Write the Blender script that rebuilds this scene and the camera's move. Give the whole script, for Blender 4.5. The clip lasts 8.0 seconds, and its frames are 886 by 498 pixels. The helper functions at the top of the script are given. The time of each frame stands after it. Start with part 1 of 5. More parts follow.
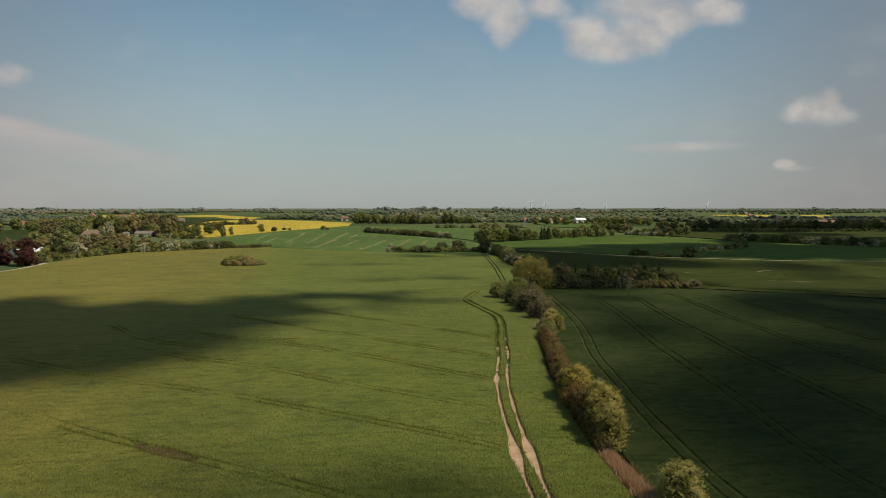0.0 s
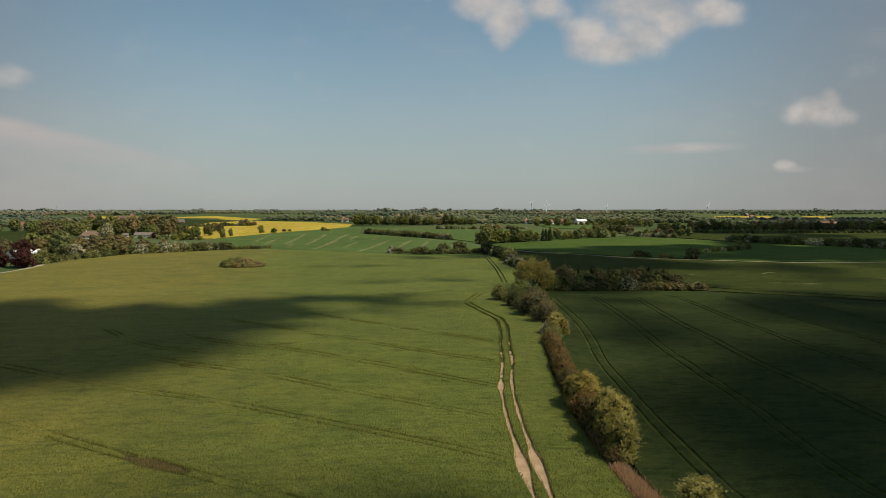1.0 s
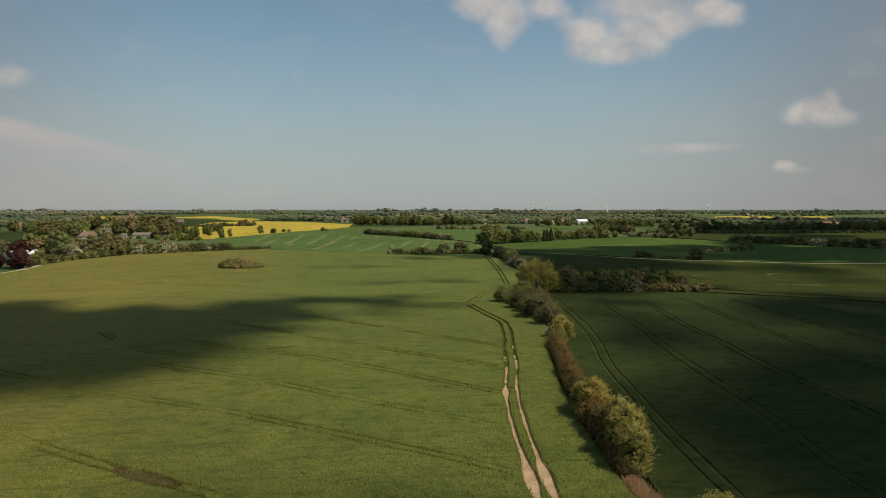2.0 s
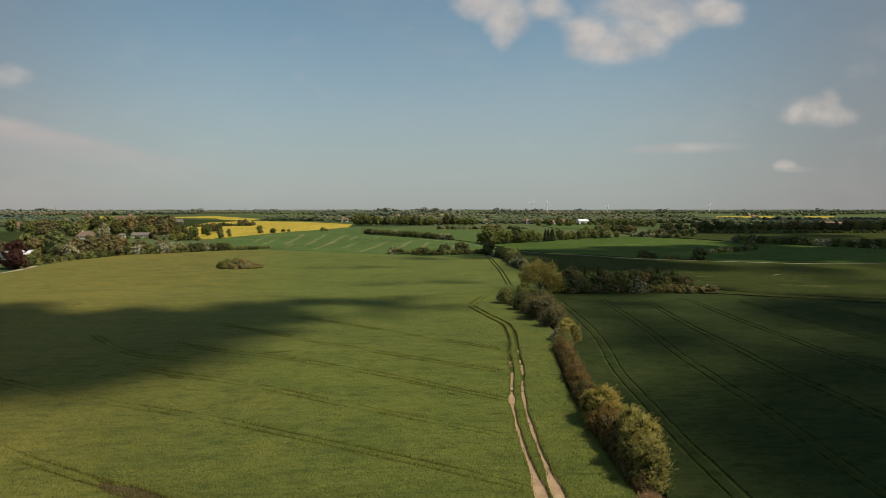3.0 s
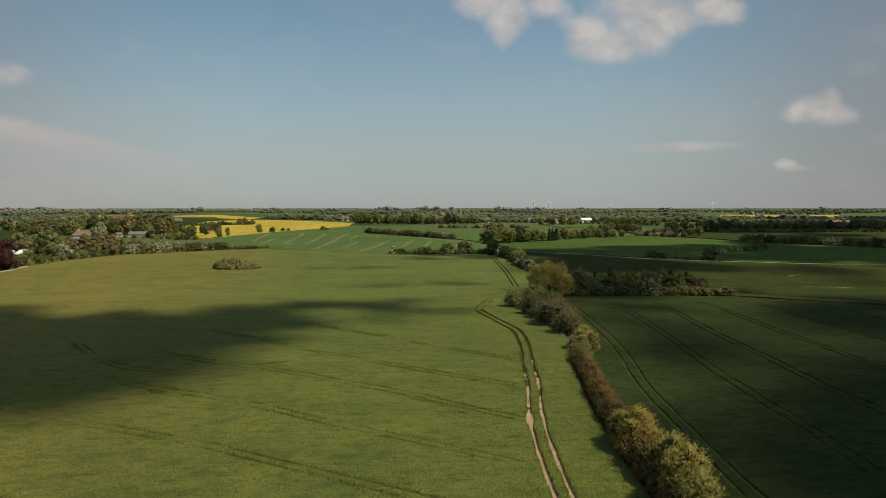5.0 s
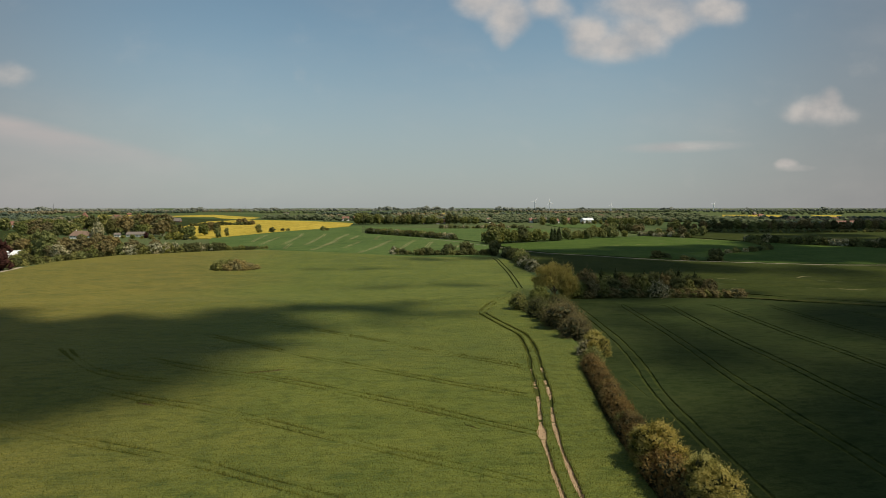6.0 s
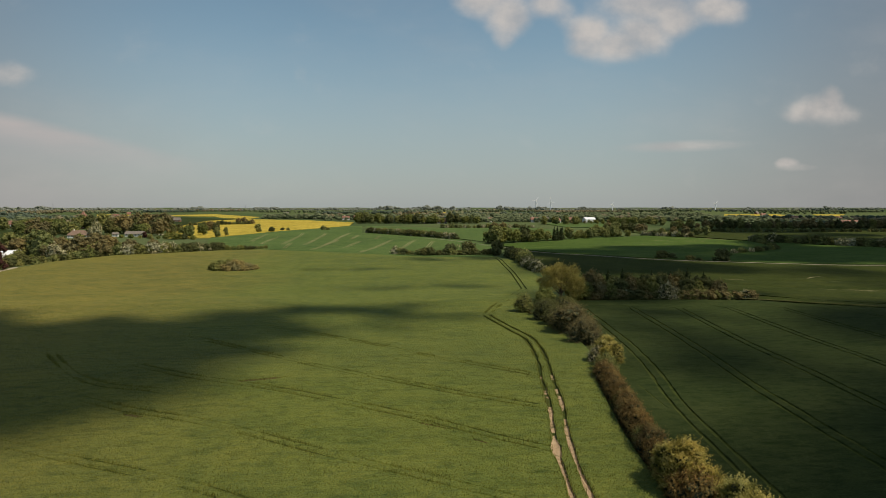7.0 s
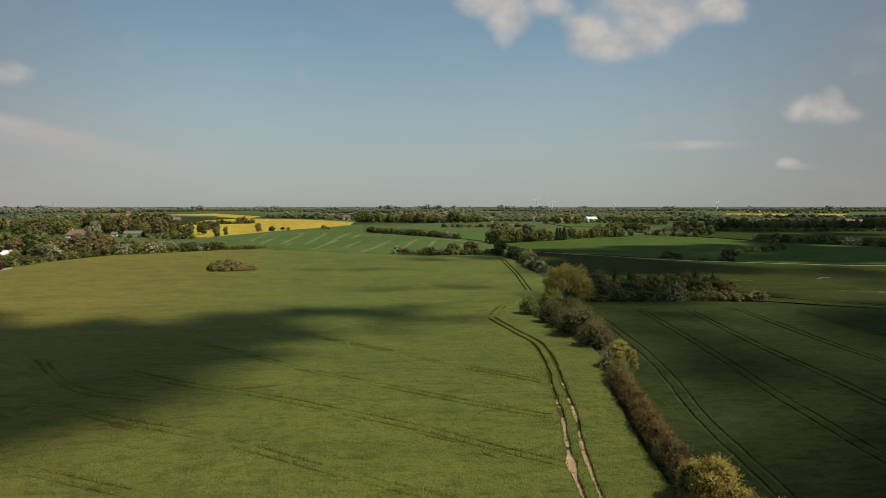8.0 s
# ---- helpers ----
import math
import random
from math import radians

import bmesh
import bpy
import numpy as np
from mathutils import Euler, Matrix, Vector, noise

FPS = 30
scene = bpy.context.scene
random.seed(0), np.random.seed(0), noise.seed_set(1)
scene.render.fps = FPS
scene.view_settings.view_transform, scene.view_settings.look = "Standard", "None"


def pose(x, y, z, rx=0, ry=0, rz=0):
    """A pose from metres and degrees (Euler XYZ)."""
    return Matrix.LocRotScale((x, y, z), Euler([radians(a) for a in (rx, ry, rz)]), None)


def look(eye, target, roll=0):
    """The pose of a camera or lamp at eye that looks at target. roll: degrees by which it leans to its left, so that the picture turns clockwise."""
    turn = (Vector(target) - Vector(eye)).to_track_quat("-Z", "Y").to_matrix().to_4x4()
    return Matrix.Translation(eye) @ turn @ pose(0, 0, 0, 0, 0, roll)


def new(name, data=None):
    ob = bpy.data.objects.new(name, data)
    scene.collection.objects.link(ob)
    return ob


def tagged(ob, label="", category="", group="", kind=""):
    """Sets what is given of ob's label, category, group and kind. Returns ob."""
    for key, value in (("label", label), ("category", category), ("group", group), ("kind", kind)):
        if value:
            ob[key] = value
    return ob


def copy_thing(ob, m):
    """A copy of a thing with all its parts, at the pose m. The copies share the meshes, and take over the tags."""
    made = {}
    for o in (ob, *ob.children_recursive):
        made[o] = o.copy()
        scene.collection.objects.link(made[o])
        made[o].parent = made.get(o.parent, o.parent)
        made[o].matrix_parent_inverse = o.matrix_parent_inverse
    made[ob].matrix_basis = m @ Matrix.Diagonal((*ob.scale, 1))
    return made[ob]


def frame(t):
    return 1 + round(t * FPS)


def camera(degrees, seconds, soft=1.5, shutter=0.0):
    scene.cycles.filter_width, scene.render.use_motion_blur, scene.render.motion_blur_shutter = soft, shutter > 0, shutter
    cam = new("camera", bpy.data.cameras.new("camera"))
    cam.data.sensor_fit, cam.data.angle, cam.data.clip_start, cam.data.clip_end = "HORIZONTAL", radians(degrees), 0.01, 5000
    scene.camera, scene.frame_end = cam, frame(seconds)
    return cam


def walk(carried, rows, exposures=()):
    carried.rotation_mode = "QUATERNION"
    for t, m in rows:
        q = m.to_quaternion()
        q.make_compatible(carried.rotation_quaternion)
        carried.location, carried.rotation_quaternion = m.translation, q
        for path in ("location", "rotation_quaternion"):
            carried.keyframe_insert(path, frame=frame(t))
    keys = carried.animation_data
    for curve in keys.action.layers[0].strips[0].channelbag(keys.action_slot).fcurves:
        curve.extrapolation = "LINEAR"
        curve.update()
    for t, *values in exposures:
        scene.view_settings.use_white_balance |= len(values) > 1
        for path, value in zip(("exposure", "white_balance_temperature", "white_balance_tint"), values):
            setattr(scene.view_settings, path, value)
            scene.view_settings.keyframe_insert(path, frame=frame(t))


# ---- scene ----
from mathutils import geometry

cam = camera(70.0, 8.0, 0.6)
PATH = [
    (0.0, pose(0.932, 1.159, 24.705, 86.129, 0.000, -4.337)),
    (0.5, pose(0.893, 2.548, 24.709, 86.190, 0.000, -4.314)),
    (1.0, pose(0.833, 3.929, 24.715, 86.235, 0.000, -4.308)),
    (1.5, pose(0.756, 5.349, 24.720, 86.247, 0.000, -4.310)),
    (3.0, pose(0.460, 10.182, 24.713, 86.230, 0.000, -4.316)),
    (3.5, pose(0.346, 12.047, 24.699, 86.172, 0.000, -4.305)),
    (4.0, pose(0.227, 14.047, 24.680, 86.112, 0.000, -4.293)),
    (4.5, pose(0.103, 16.174, 24.655, 86.111, 0.000, -4.273)),
    (6.0, pose(-0.299, 23.087, 24.560, 86.121, 0.000, -4.232)),
    (6.5, pose(-0.448, 25.447, 24.527, 86.113, 0.000, -4.212)),
    (7.0, pose(-0.608, 27.750, 24.499, 86.058, 0.000, -4.190)),
    (7.5, pose(-0.782, 29.932, 24.477, 86.006, 0.000, -4.175)),
    (8.0, pose(-0.974, 31.919, 24.467, 86.000, 0.000, -4.136)),
]
# gentle afternoon daylight: exposure is steady over the whole flight
EXPOSURE = 0.15
walk(cam, PATH, [(0.0, EXPOSURE, 6600, 10), (8.0, EXPOSURE, 6600, 10)])

# ---------------------------------------------------------------- light
SUN_AZ, SUN_EL = radians(-24.0), radians(53.0)     # azimuth from +x towards +y
SUN_DIR = Vector((math.cos(SUN_EL) * math.cos(SUN_AZ), math.cos(SUN_EL) * math.sin(SUN_AZ), math.sin(SUN_EL)))
sun_data = bpy.data.lights.new("sun", "SUN")
sun_data.energy, sun_data.angle, sun_data.color = 4.05, radians(0.53), (1.0, 0.90, 0.74)
sun = new("sun", sun_data)
sun.matrix_world = look((0, 0, 0), tuple(-SUN_DIR))


class Graph:
    """Short hand for building a node tree."""

    def __init__(self, tree):
        self.tree = tree
        tree.nodes.clear()

    def add(self, kind, **inputs):
        n = self.tree.nodes.new(kind)
        for k, v in inputs.items():
            self.feed(n, k.replace("_", " "), v)
        return n

    def feed(self, n, key, v):
        sock = n.inputs[int(key)] if key.isdigit() else n.inputs[key]
        if isinstance(v, bpy.types.NodeSocket):
            self.tree.links.new(v, sock)
        else:
            sock.default_value = v

    def math(self, op, a, b=None, c=None, clamp=False):
        n = self.tree.nodes.new("ShaderNodeMath")
        n.operation, n.use_clamp = op, clamp
        for i, v in enumerate((a, b, c)):
            if v is not None:
                self.feed(n, str(i), v)
        return n.outputs[0]

    def vmath(self, op, a, b=None):
        n = self.tree.nodes.new("ShaderNodeVectorMath")
        n.operation = op
        self.feed(n, "0", a)
        if b is not None:
            self.feed(n, "1", b)
        return n.outputs["Value"] if op in ("LENGTH", "DOT_PRODUCT") else n.outputs[0]

    def mix(self, fac, a, b):
        n = self.tree.nodes.new("ShaderNodeMix")
        n.data_type = "RGBA"
        self.feed(n, "0", fac)
        self.feed(n, "6", a)
        self.feed(n, "7", b)
        return n.outputs[2]

    def noise(self, vec, scale, detail=4.0, rough=0.55):
        n = self.add("ShaderNodeTexNoise", Vector=vec, Scale=scale, Detail=detail, Roughness=rough)
        return n.outputs["Fac"]

    def ramp(self, fac, lo, hi, to0=0.0, to1=1.0):
        n = self.add("ShaderNodeMapRange")
        n.interpolation_type = "SMOOTHSTEP"
        for k, v in enumerate((fac, lo, hi, to0, to1)):
            self.feed(n, str(k), v)
        return n.outputs[0]


def rgb(r, g, b):
    return (r, g, b, 1.0)


# ---------------------------------------------------------------- sky
world = bpy.data.worlds.new("sky")
scene.world = world
world.use_nodes = True
g = Graph(world.node_tree)
sky = g.add("ShaderNodeTexSky")
sky.sky_type, sky.sun_disc, sky.sun_elevation, sky.sun_rotation = "NISHITA", False, SUN_EL, math.pi / 2 - SUN_AZ
sky.altitude, sky.air_density, sky.dust_density, sky.ozone_density = 50.0, 1.0, 0.6, 2.0
way = g.add("ShaderNodeTexCoord").outputs["Generated"]
sep = g.add("ShaderNodeSeparateXYZ", Vector=way)
ahead = g.math("MAXIMUM", sep.outputs[1], 0.05)
plane_u = g.math("DIVIDE", sep.outputs[0], ahead)
plane_v = g.math("DIVIDE", sep.outputs[2], ahead)
flat = g.add("ShaderNodeCombineXYZ", X=plane_u, Y=plane_v, Z=0.0).outputs[0]
warp = g.add("ShaderNodeTexNoise", Vector=flat, Scale=10.0, Detail=4.0, Roughness=0.55)
bent = g.vmath("ADD", flat, g.vmath("MULTIPLY", g.vmath("SUBTRACT", warp.outputs["Color"], (0.5, 0.5, 0.5)), (0.034, 0.026, 0.0)))
front = g.ramp(sep.outputs[1], 0.05, 0.2)
# cumulus heads: centre u, v, half sizes and how thick
HEADS = [(0.138, 0.326, 0.075, 0.046, 1.00), (0.178, 0.294, 0.052, 0.046, 1.00), (0.170, 0.268, 0.027, 0.030, 0.80), (0.232, 0.316, 0.041, 0.034, 0.95), (0.260, 0.299, 0.034, 0.039, 0.70),
         (0.304, 0.271, 0.057, 0.046, 1.00), (0.349, 0.251, 0.066, 0.036, 1.00), (0.300, 0.243, 0.050, 0.025, 0.90), (0.389, 0.273, 0.071, 0.046, 1.00), (0.444, 0.293, 0.064, 0.039, 1.00), (0.509, 0.311, 0.073, 0.034, 1.00),
         (0.404, 0.317, 0.114, 0.041, 1.00), (0.708, 0.174, 0.031, 0.029, 0.99), (0.694, 0.160, 0.052, 0.034, 0.99), (0.670, 0.152, 0.052, 0.026, 0.89), (0.650, 0.146, 0.036, 0.018, 0.73), (0.716, 0.154, 0.052, 0.026, 0.89),
         (0.640, 0.072, 0.031, 0.013, 1.00), (0.664, 0.064, 0.060, 0.012, 0.67), (-0.575, 0.193, 0.059, 0.027, 0.80), (0.541, 0.122, 0.023, 0.011, 0.50), (-0.146, 0.203, 0.018, 0.016, 0.40), (0.048, 0.326, 0.023, 0.016, 0.50)]
density = None
for cu, cv, ru, rv, thick in HEADS:
    off = g.vmath("MULTIPLY", g.vmath("SUBTRACT", bent, (cu, cv, 0.0)), (1 / ru, 1 / rv, 0.0))
    d = g.ramp(g.vmath("LENGTH", off), 0.2, 1.35, thick, 0.0)
    density = d if density is None else g.math("SMOOTH_MAX", density, d, 0.45)
puff = g.noise(g.vmath("MULTIPLY", flat, (1.0, 1.3, 1.0)), 11.0, 6.0, 0.55)
density = g.ramp(g.math("ADD", density, g.math("MULTIPLY", g.math("SUBTRACT", puff, 0.5), 0.80)), 0.30, 1.25, 0.0, 0.94)
# thin high streak, and a milky sheet of cirrus under a long slanting edge
tilt = g.math("SUBTRACT", g.math("SUBTRACT", plane_v, 0.096), g.math("MULTIPLY", g.math("SUBTRACT", plane_u, 0.470), 0.035))
d = g.add("ShaderNodeCombineXYZ", X=g.math("MULTIPLY", g.math("SUBTRACT", plane_u, 0.470), 1 / 0.125), Y=g.math("MULTIPLY", tilt, 1 / 0.011), Z=0.0)
grain = g.noise(g.vmath("MULTIPLY", flat, (1.0, 6.0, 1.0)), 8.0)
density = g.math("MAXIMUM", density, g.math("MULTIPLY", g.ramp(g.vmath("LENGTH", d.outputs[0]), 0.1, 1.15, 0.62, 0.0), g.ramp(grain, 0.2, 0.6)))
edge = g.math("SUBTRACT", g.math("SUBTRACT", plane_v, 0.134), g.math("MULTIPLY", g.math("ADD", plane_u, 0.586), -0.228))
edge = g.math("ADD", edge, g.math("MULTIPLY", g.math("SUBTRACT", warp.outputs["Fac"], 0.5), 0.012))
cirrus = g.math("MULTIPLY", g.ramp(edge, -0.012, 0.010, 1.0, 0.0), g.ramp(edge, -0.055, 0.0, 0.30, 1.0))
cirrus = g.math("MULTIPLY", g.math("MULTIPLY", cirrus, g.ramp(plane_u, -0.60, -0.20, 1.0, 0.0)), g.ramp(grain, 0.1, 0.7, 0.6, 1.0))
# wide thin veil, so the blue is never quite even
veil = g.ramp(g.noise(g.vmath("MULTIPLY", flat, (1.0, 2.6, 1.0)), 2.2, 5.0, 0.6), 0.42, 0.8, 0.0, 0.16)
density = g.math("MULTIPLY", g.math("MAXIMUM", density, veil), front)
SKY_GAIN = 0.088
tint = g.vmath("MULTIPLY", sky.outputs[0], (0.97 * SKY_GAIN, 1.08 * SKY_GAIN, 0.94 * SKY_GAIN))
# hazy lower air
low = g.ramp(g.math("ABSOLUTE", sep.outputs[2]), 0.0, 0.30, 0.80, 0.10)
hazy = g.mix(low, tint, rgb(0.300, 0.325, 0.345))
# sky colour darkened and greyed towards both sides, standing in for lens vignetting
side_falloff = g.math("MULTIPLY", g.ramp(g.math("ABSOLUTE", g.math("SUBTRACT", plane_u, 0.02)), 0.22, 0.85, 0.0, 0.70), front)
hazy = g.mix(side_falloff, hazy, g.mix(g.ramp(sep.outputs[2], 0.02, 0.30), rgb(0.205, 0.200, 0.205), rgb(0.145, 0.165, 0.195)))
hazy = g.mix(g.math("MULTIPLY", cirrus, front), hazy, rgb(0.42, 0.385, 0.375))
lit_cloud = g.mix(g.ramp(puff, 0.32, 0.68), rgb(0.39, 0.37, 0.36), rgb(0.53, 0.49, 0.455))
g.add("ShaderNodeOutputWorld", Surface=g.add("ShaderNodeBackground", Color=g.mix(density, hazy, lit_cloud), Strength=1.0).outputs[0])


# ---------------------------------------------------------------- materials
def surface(name, build, rough=0.9, spec=0.2, bump=None, sheen=0.0):
    """A material: build(graph, position) gives the colour socket; bump(graph, position) gives (height, distance)."""
    m = bpy.data.materials.new(name)
    m.use_nodes = True
    gr = Graph(m.node_tree)
    pos = gr.add("ShaderNodeNewGeometry").outputs["Position"]
    b = gr.add("ShaderNodeBsdfPrincipled", Base_Color=build(gr, pos), Roughness=rough)
    b.inputs["Specular IOR Level"].default_value = spec
    b.inputs["Sheen Weight"].default_value, b.inputs["Sheen Roughness"].default_value = sheen, 0.45
    b.inputs["Sheen Tint"].default_value = rgb(0.66, 0.90, 0.52)
    if bump:
        height, dist = bump(gr, pos)
        gr.feed(b, "Normal", gr.add("ShaderNodeBump", Height=height, Distance=dist, Strength=1.0).outputs[0])
    gr.add("ShaderNodeOutputMaterial", Surface=b.outputs[0])
    return m


def crop_material(name, dark, mid, light, grain=5.0, relief=0.12, lens_tint=None, spec=0.02, sheen=0.0):
    def build(gr, pos):
        broad = gr.noise(pos, 0.018, 4.0, 0.6)
        patch = gr.noise(pos, 0.11, 5.0, 0.62)
        fine = gr.noise(pos, grain, 3.0, 0.7)
        col = gr.mix(gr.ramp(broad, 0.32, 0.68), rgb(*dark), rgb(*mid))
        col = gr.mix(gr.ramp(patch, 0.35, 0.75, 0.0, 0.75), col, rgb(*light))
        lodged = gr.noise(gr.vmath("MULTIPLY", pos, (0.055, 0.17, 0.0)), 1.0, 5.0, 0.65)
        col = gr.mix(gr.ramp(lodged, 0.46, 0.66, 0.0, 0.45), col, gr.vmath("MULTIPLY", col, (0.60, 0.70, 0.65)))
        flecks = gr.noise(gr.vmath("MULTIPLY", pos, (0.35, 0.9, 0.0)), 1.0, 4.0, 0.7)
        col = gr.mix(gr.ramp(flecks, 0.47, 0.62, 0.0, 0.65), col, gr.vmath("MULTIPLY", col, (0.54, 0.63, 0.58)))
        streaks = gr.noise(gr.vmath("MULTIPLY", pos, (0.13, 0.40, 0.0)), 1.0, 4.0, 0.7)
        col = gr.mix(gr.ramp(streaks, 0.56, 0.68, 0.0, 0.7), col, gr.vmath("MULTIPLY", col, (0.50, 0.62, 0.56)))
        tufts = gr.noise(gr.vmath("MULTIPLY", pos, (0.9, 1.5, 0.0)), 1.0, 3.0, 0.65)
        col = gr.mix(gr.ramp(tufts, 0.42, 0.66, 0.0, 0.4), col, gr.vmath("MULTIPLY", col, (1.35, 1.30, 1.30)))
        # crop colour warms towards the left, standing in for lens vignetting
        if lens_tint:
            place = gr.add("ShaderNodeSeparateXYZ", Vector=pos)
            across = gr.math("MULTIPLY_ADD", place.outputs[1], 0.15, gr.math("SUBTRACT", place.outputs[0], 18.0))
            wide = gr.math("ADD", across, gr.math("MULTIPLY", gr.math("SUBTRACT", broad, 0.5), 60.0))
            col = gr.mix(gr.ramp(wide, -70.0, -8.0), gr.vmath("MULTIPLY", col, tuple(d / m for d, m in zip(lens_tint, mid))), col)
        return gr.mix(gr.ramp(fine, 0.36, 0.64, 0.0, 0.75), col, gr.vmath("MULTIPLY", col, (0.55, 0.60, 0.52)))
    return surface(name, build, 0.9, spec, lambda gr, pos: (gr.math("ADD", gr.noise(pos, grain, 3.0, 0.7), gr.math("MULTIPLY", gr.noise(pos, 0.6, 4.0, 0.6), 2.5)), relief), sheen)


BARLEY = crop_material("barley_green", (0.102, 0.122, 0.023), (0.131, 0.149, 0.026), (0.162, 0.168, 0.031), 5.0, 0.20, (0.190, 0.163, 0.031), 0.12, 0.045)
WHEAT = crop_material("wheat_dark_green", (0.033, 0.045, 0.015), (0.041, 0.055, 0.017), (0.051, 0.062, 0.020), 6.0)
MEADOW = crop_material("mid_green_crop", (0.039, 0.050, 0.013), (0.049, 0.060, 0.014), (0.062, 0.068, 0.018), 3.0)
LUSH = crop_material("lush_green_crop", (0.062, 0.100, 0.022), (0.080, 0.120, 0.026), (0.098, 0.134, 0.034), 2.5)
SPRING = crop_material("bright_green_crop", (0.072, 0.114, 0.033), (0.096, 0.140, 0.040), (0.118, 0.152, 0.048), 2.0, 0.12, None, 0.02, 0.02)
RAPE = crop_material("rape_in_flower", (0.38, 0.275, 0.040), (0.49, 0.355, 0.056), (0.56, 0.42, 0.085), 0.25)
TRODDEN = crop_material("trodden_crop", (0.052, 0.065, 0.017), (0.072, 0.083, 0.021), (0.092, 0.095, 0.027), 7.0)
STUBBLE = crop_material("grass_margin", (0.070, 0.074, 0.024), (0.100, 0.092, 0.034), (0.150, 0.125, 0.06), 3.0)
SCUFFED = crop_material("scuffed_brown_stubble", (0.085, 0.062, 0.030), (0.120, 0.082, 0.042), (0.170, 0.115, 0.062), 6.0)
CHALK = crop_material("pale_chalky_soil", (0.16, 0.14, 0.06), (0.27, 0.23, 0.12), (0.38, 0.32, 0.19), 1.0)


def soil_colour(gr, pos):
    col = gr.mix(gr.ramp(gr.noise(pos, 0.7, 5.0, 0.65), 0.3, 0.7), rgb(0.35, 0.24, 0.135), rgb(0.49, 0.35, 0.215))
    col = gr.mix(gr.ramp(gr.noise(pos, 9.0, 4.0, 0.7), 0.35, 0.7, 0.0, 0.5), col, rgb(0.20, 0.135, 0.08))
    along = gr.add("ShaderNodeSeparateXYZ", Vector=pos).outputs[1]
    wear = gr.math("ADD", gr.noise(pos, 1.6, 6.0, 0.75), gr.ramp(along, 58.0, 115.0, 0.13, -0.03))
    return gr.mix(gr.ramp(wear, 0.40, 0.50), rgb(0.034, 0.046, 0.012), col)


SOIL = surface("dry_soil", soil_colour, 0.95, 0.1, lambda gr, pos: (gr.noise(pos, 7.0, 5.0, 0.7), 0.10))


def land_colour(gr, pos):
    cells = gr.add("ShaderNodeTexVoronoi", Vector=gr.vmath("ADD", pos, gr.vmath("MULTIPLY", gr.add("ShaderNodeTexNoise", Vector=pos, Scale=0.004).outputs["Color"], (120.0, 120.0, 0.0))), Scale=0.0042)
    pick = gr.add("ShaderNodeSeparateColor", Color=cells.outputs["Color"])
    col = gr.mix(gr.ramp(pick.outputs[0], 0.2, 0.8), rgb(0.058, 0.092, 0.034), rgb(0.092, 0.120, 0.048))
    col = gr.mix(gr.ramp(pick.outputs[1], 0.80, 0.82, 0.0, 0.6), col, rgb(0.22, 0.19, 0.12))
    col = gr.mix(gr.ramp(gr.noise(pos, 0.06, 6.0, 0.65), 0.35, 0.7, 0.0, 0.4), col, rgb(0.090, 0.094, 0.050))
    return gr.mix(gr.ramp(gr.noise(pos, 1.7, 5.0, 0.7), 0.3, 0.7, 0.0, 0.4), col, rgb(0.062, 0.072, 0.034))


LAND = surface("rough_grass_land", land_colour, 1.0, 0.0, lambda gr, pos: (gr.noise(pos, 2.0, 5.0, 0.7), 0.2))


INNER = {}                                            # leaf material -> its darkened copy, painting shade inside the crown


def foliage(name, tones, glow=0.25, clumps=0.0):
    """Leaves: tones picked leaf by leaf, some light passing through; and their inside, darkened for shade, mottled by
    place.
    """
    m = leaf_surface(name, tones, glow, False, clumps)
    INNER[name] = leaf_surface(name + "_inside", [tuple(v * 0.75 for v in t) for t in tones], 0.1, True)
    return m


def leaf_surface(name, tones, glow, inside, clumps=0.0):
    m = bpy.data.materials.new(name)
    m.use_nodes = True
    gr = Graph(m.node_tree)
    geo = gr.add("ShaderNodeNewGeometry")
    own = gr.add("ShaderNodeObjectInfo").outputs["Random"]
    leaf = gr.math("MULTIPLY", gr.noise(geo.outputs["Position"], 1.3, 4.0, 0.7), 1.6) if inside else geo.outputs["Random Per Island"]
    if clumps:
        leaf = gr.math("MULTIPLY_ADD", leaf, 0.22, gr.ramp(gr.noise(geo.outputs["Position"], clumps, 2.0, 0.6), 0.35, 0.62, 0.0, 0.75))
    spread = leaf if clumps else gr.math("FRACT", gr.math("ADD", leaf, gr.math("MULTIPLY", gr.noise(geo.outputs["Position"], 0.5, 3.0), 0.35)))
    r = gr.add("ShaderNodeValToRGB", Fac=spread)
    el = r.color_ramp.elements
    while len(el) < len(tones):
        el.new(0.5)
    for k, t in enumerate(tones):
        el[k].position, el[k].color = k / (len(tones) - 1), rgb(*t)
    col = gr.vmath("MULTIPLY", r.outputs[0], gr.add("ShaderNodeCombineXYZ", X=gr.math("MULTIPLY_ADD", own, 0.35, 0.85), Y=gr.math("MULTIPLY_ADD", own, 0.20, 0.90), Z=0.95).outputs[0])
    dif = gr.add("ShaderNodeBsdfPrincipled", Base_Color=col, Roughness=0.75)
    dif.inputs["Specular IOR Level"].default_value = 0.04
    thin = gr.add("ShaderNodeBsdfTranslucent", Color=col)
    gr.add("ShaderNodeOutputMaterial", Surface=gr.add("ShaderNodeMixShader", Fac=glow).outputs[0])
    mixer = [n for n in gr.tree.nodes if n.type == "MIX_SHADER"][0]
    gr.feed(mixer, "1", dif.outputs[0])
    gr.feed(mixer, "2", thin.outputs[0])
    return m


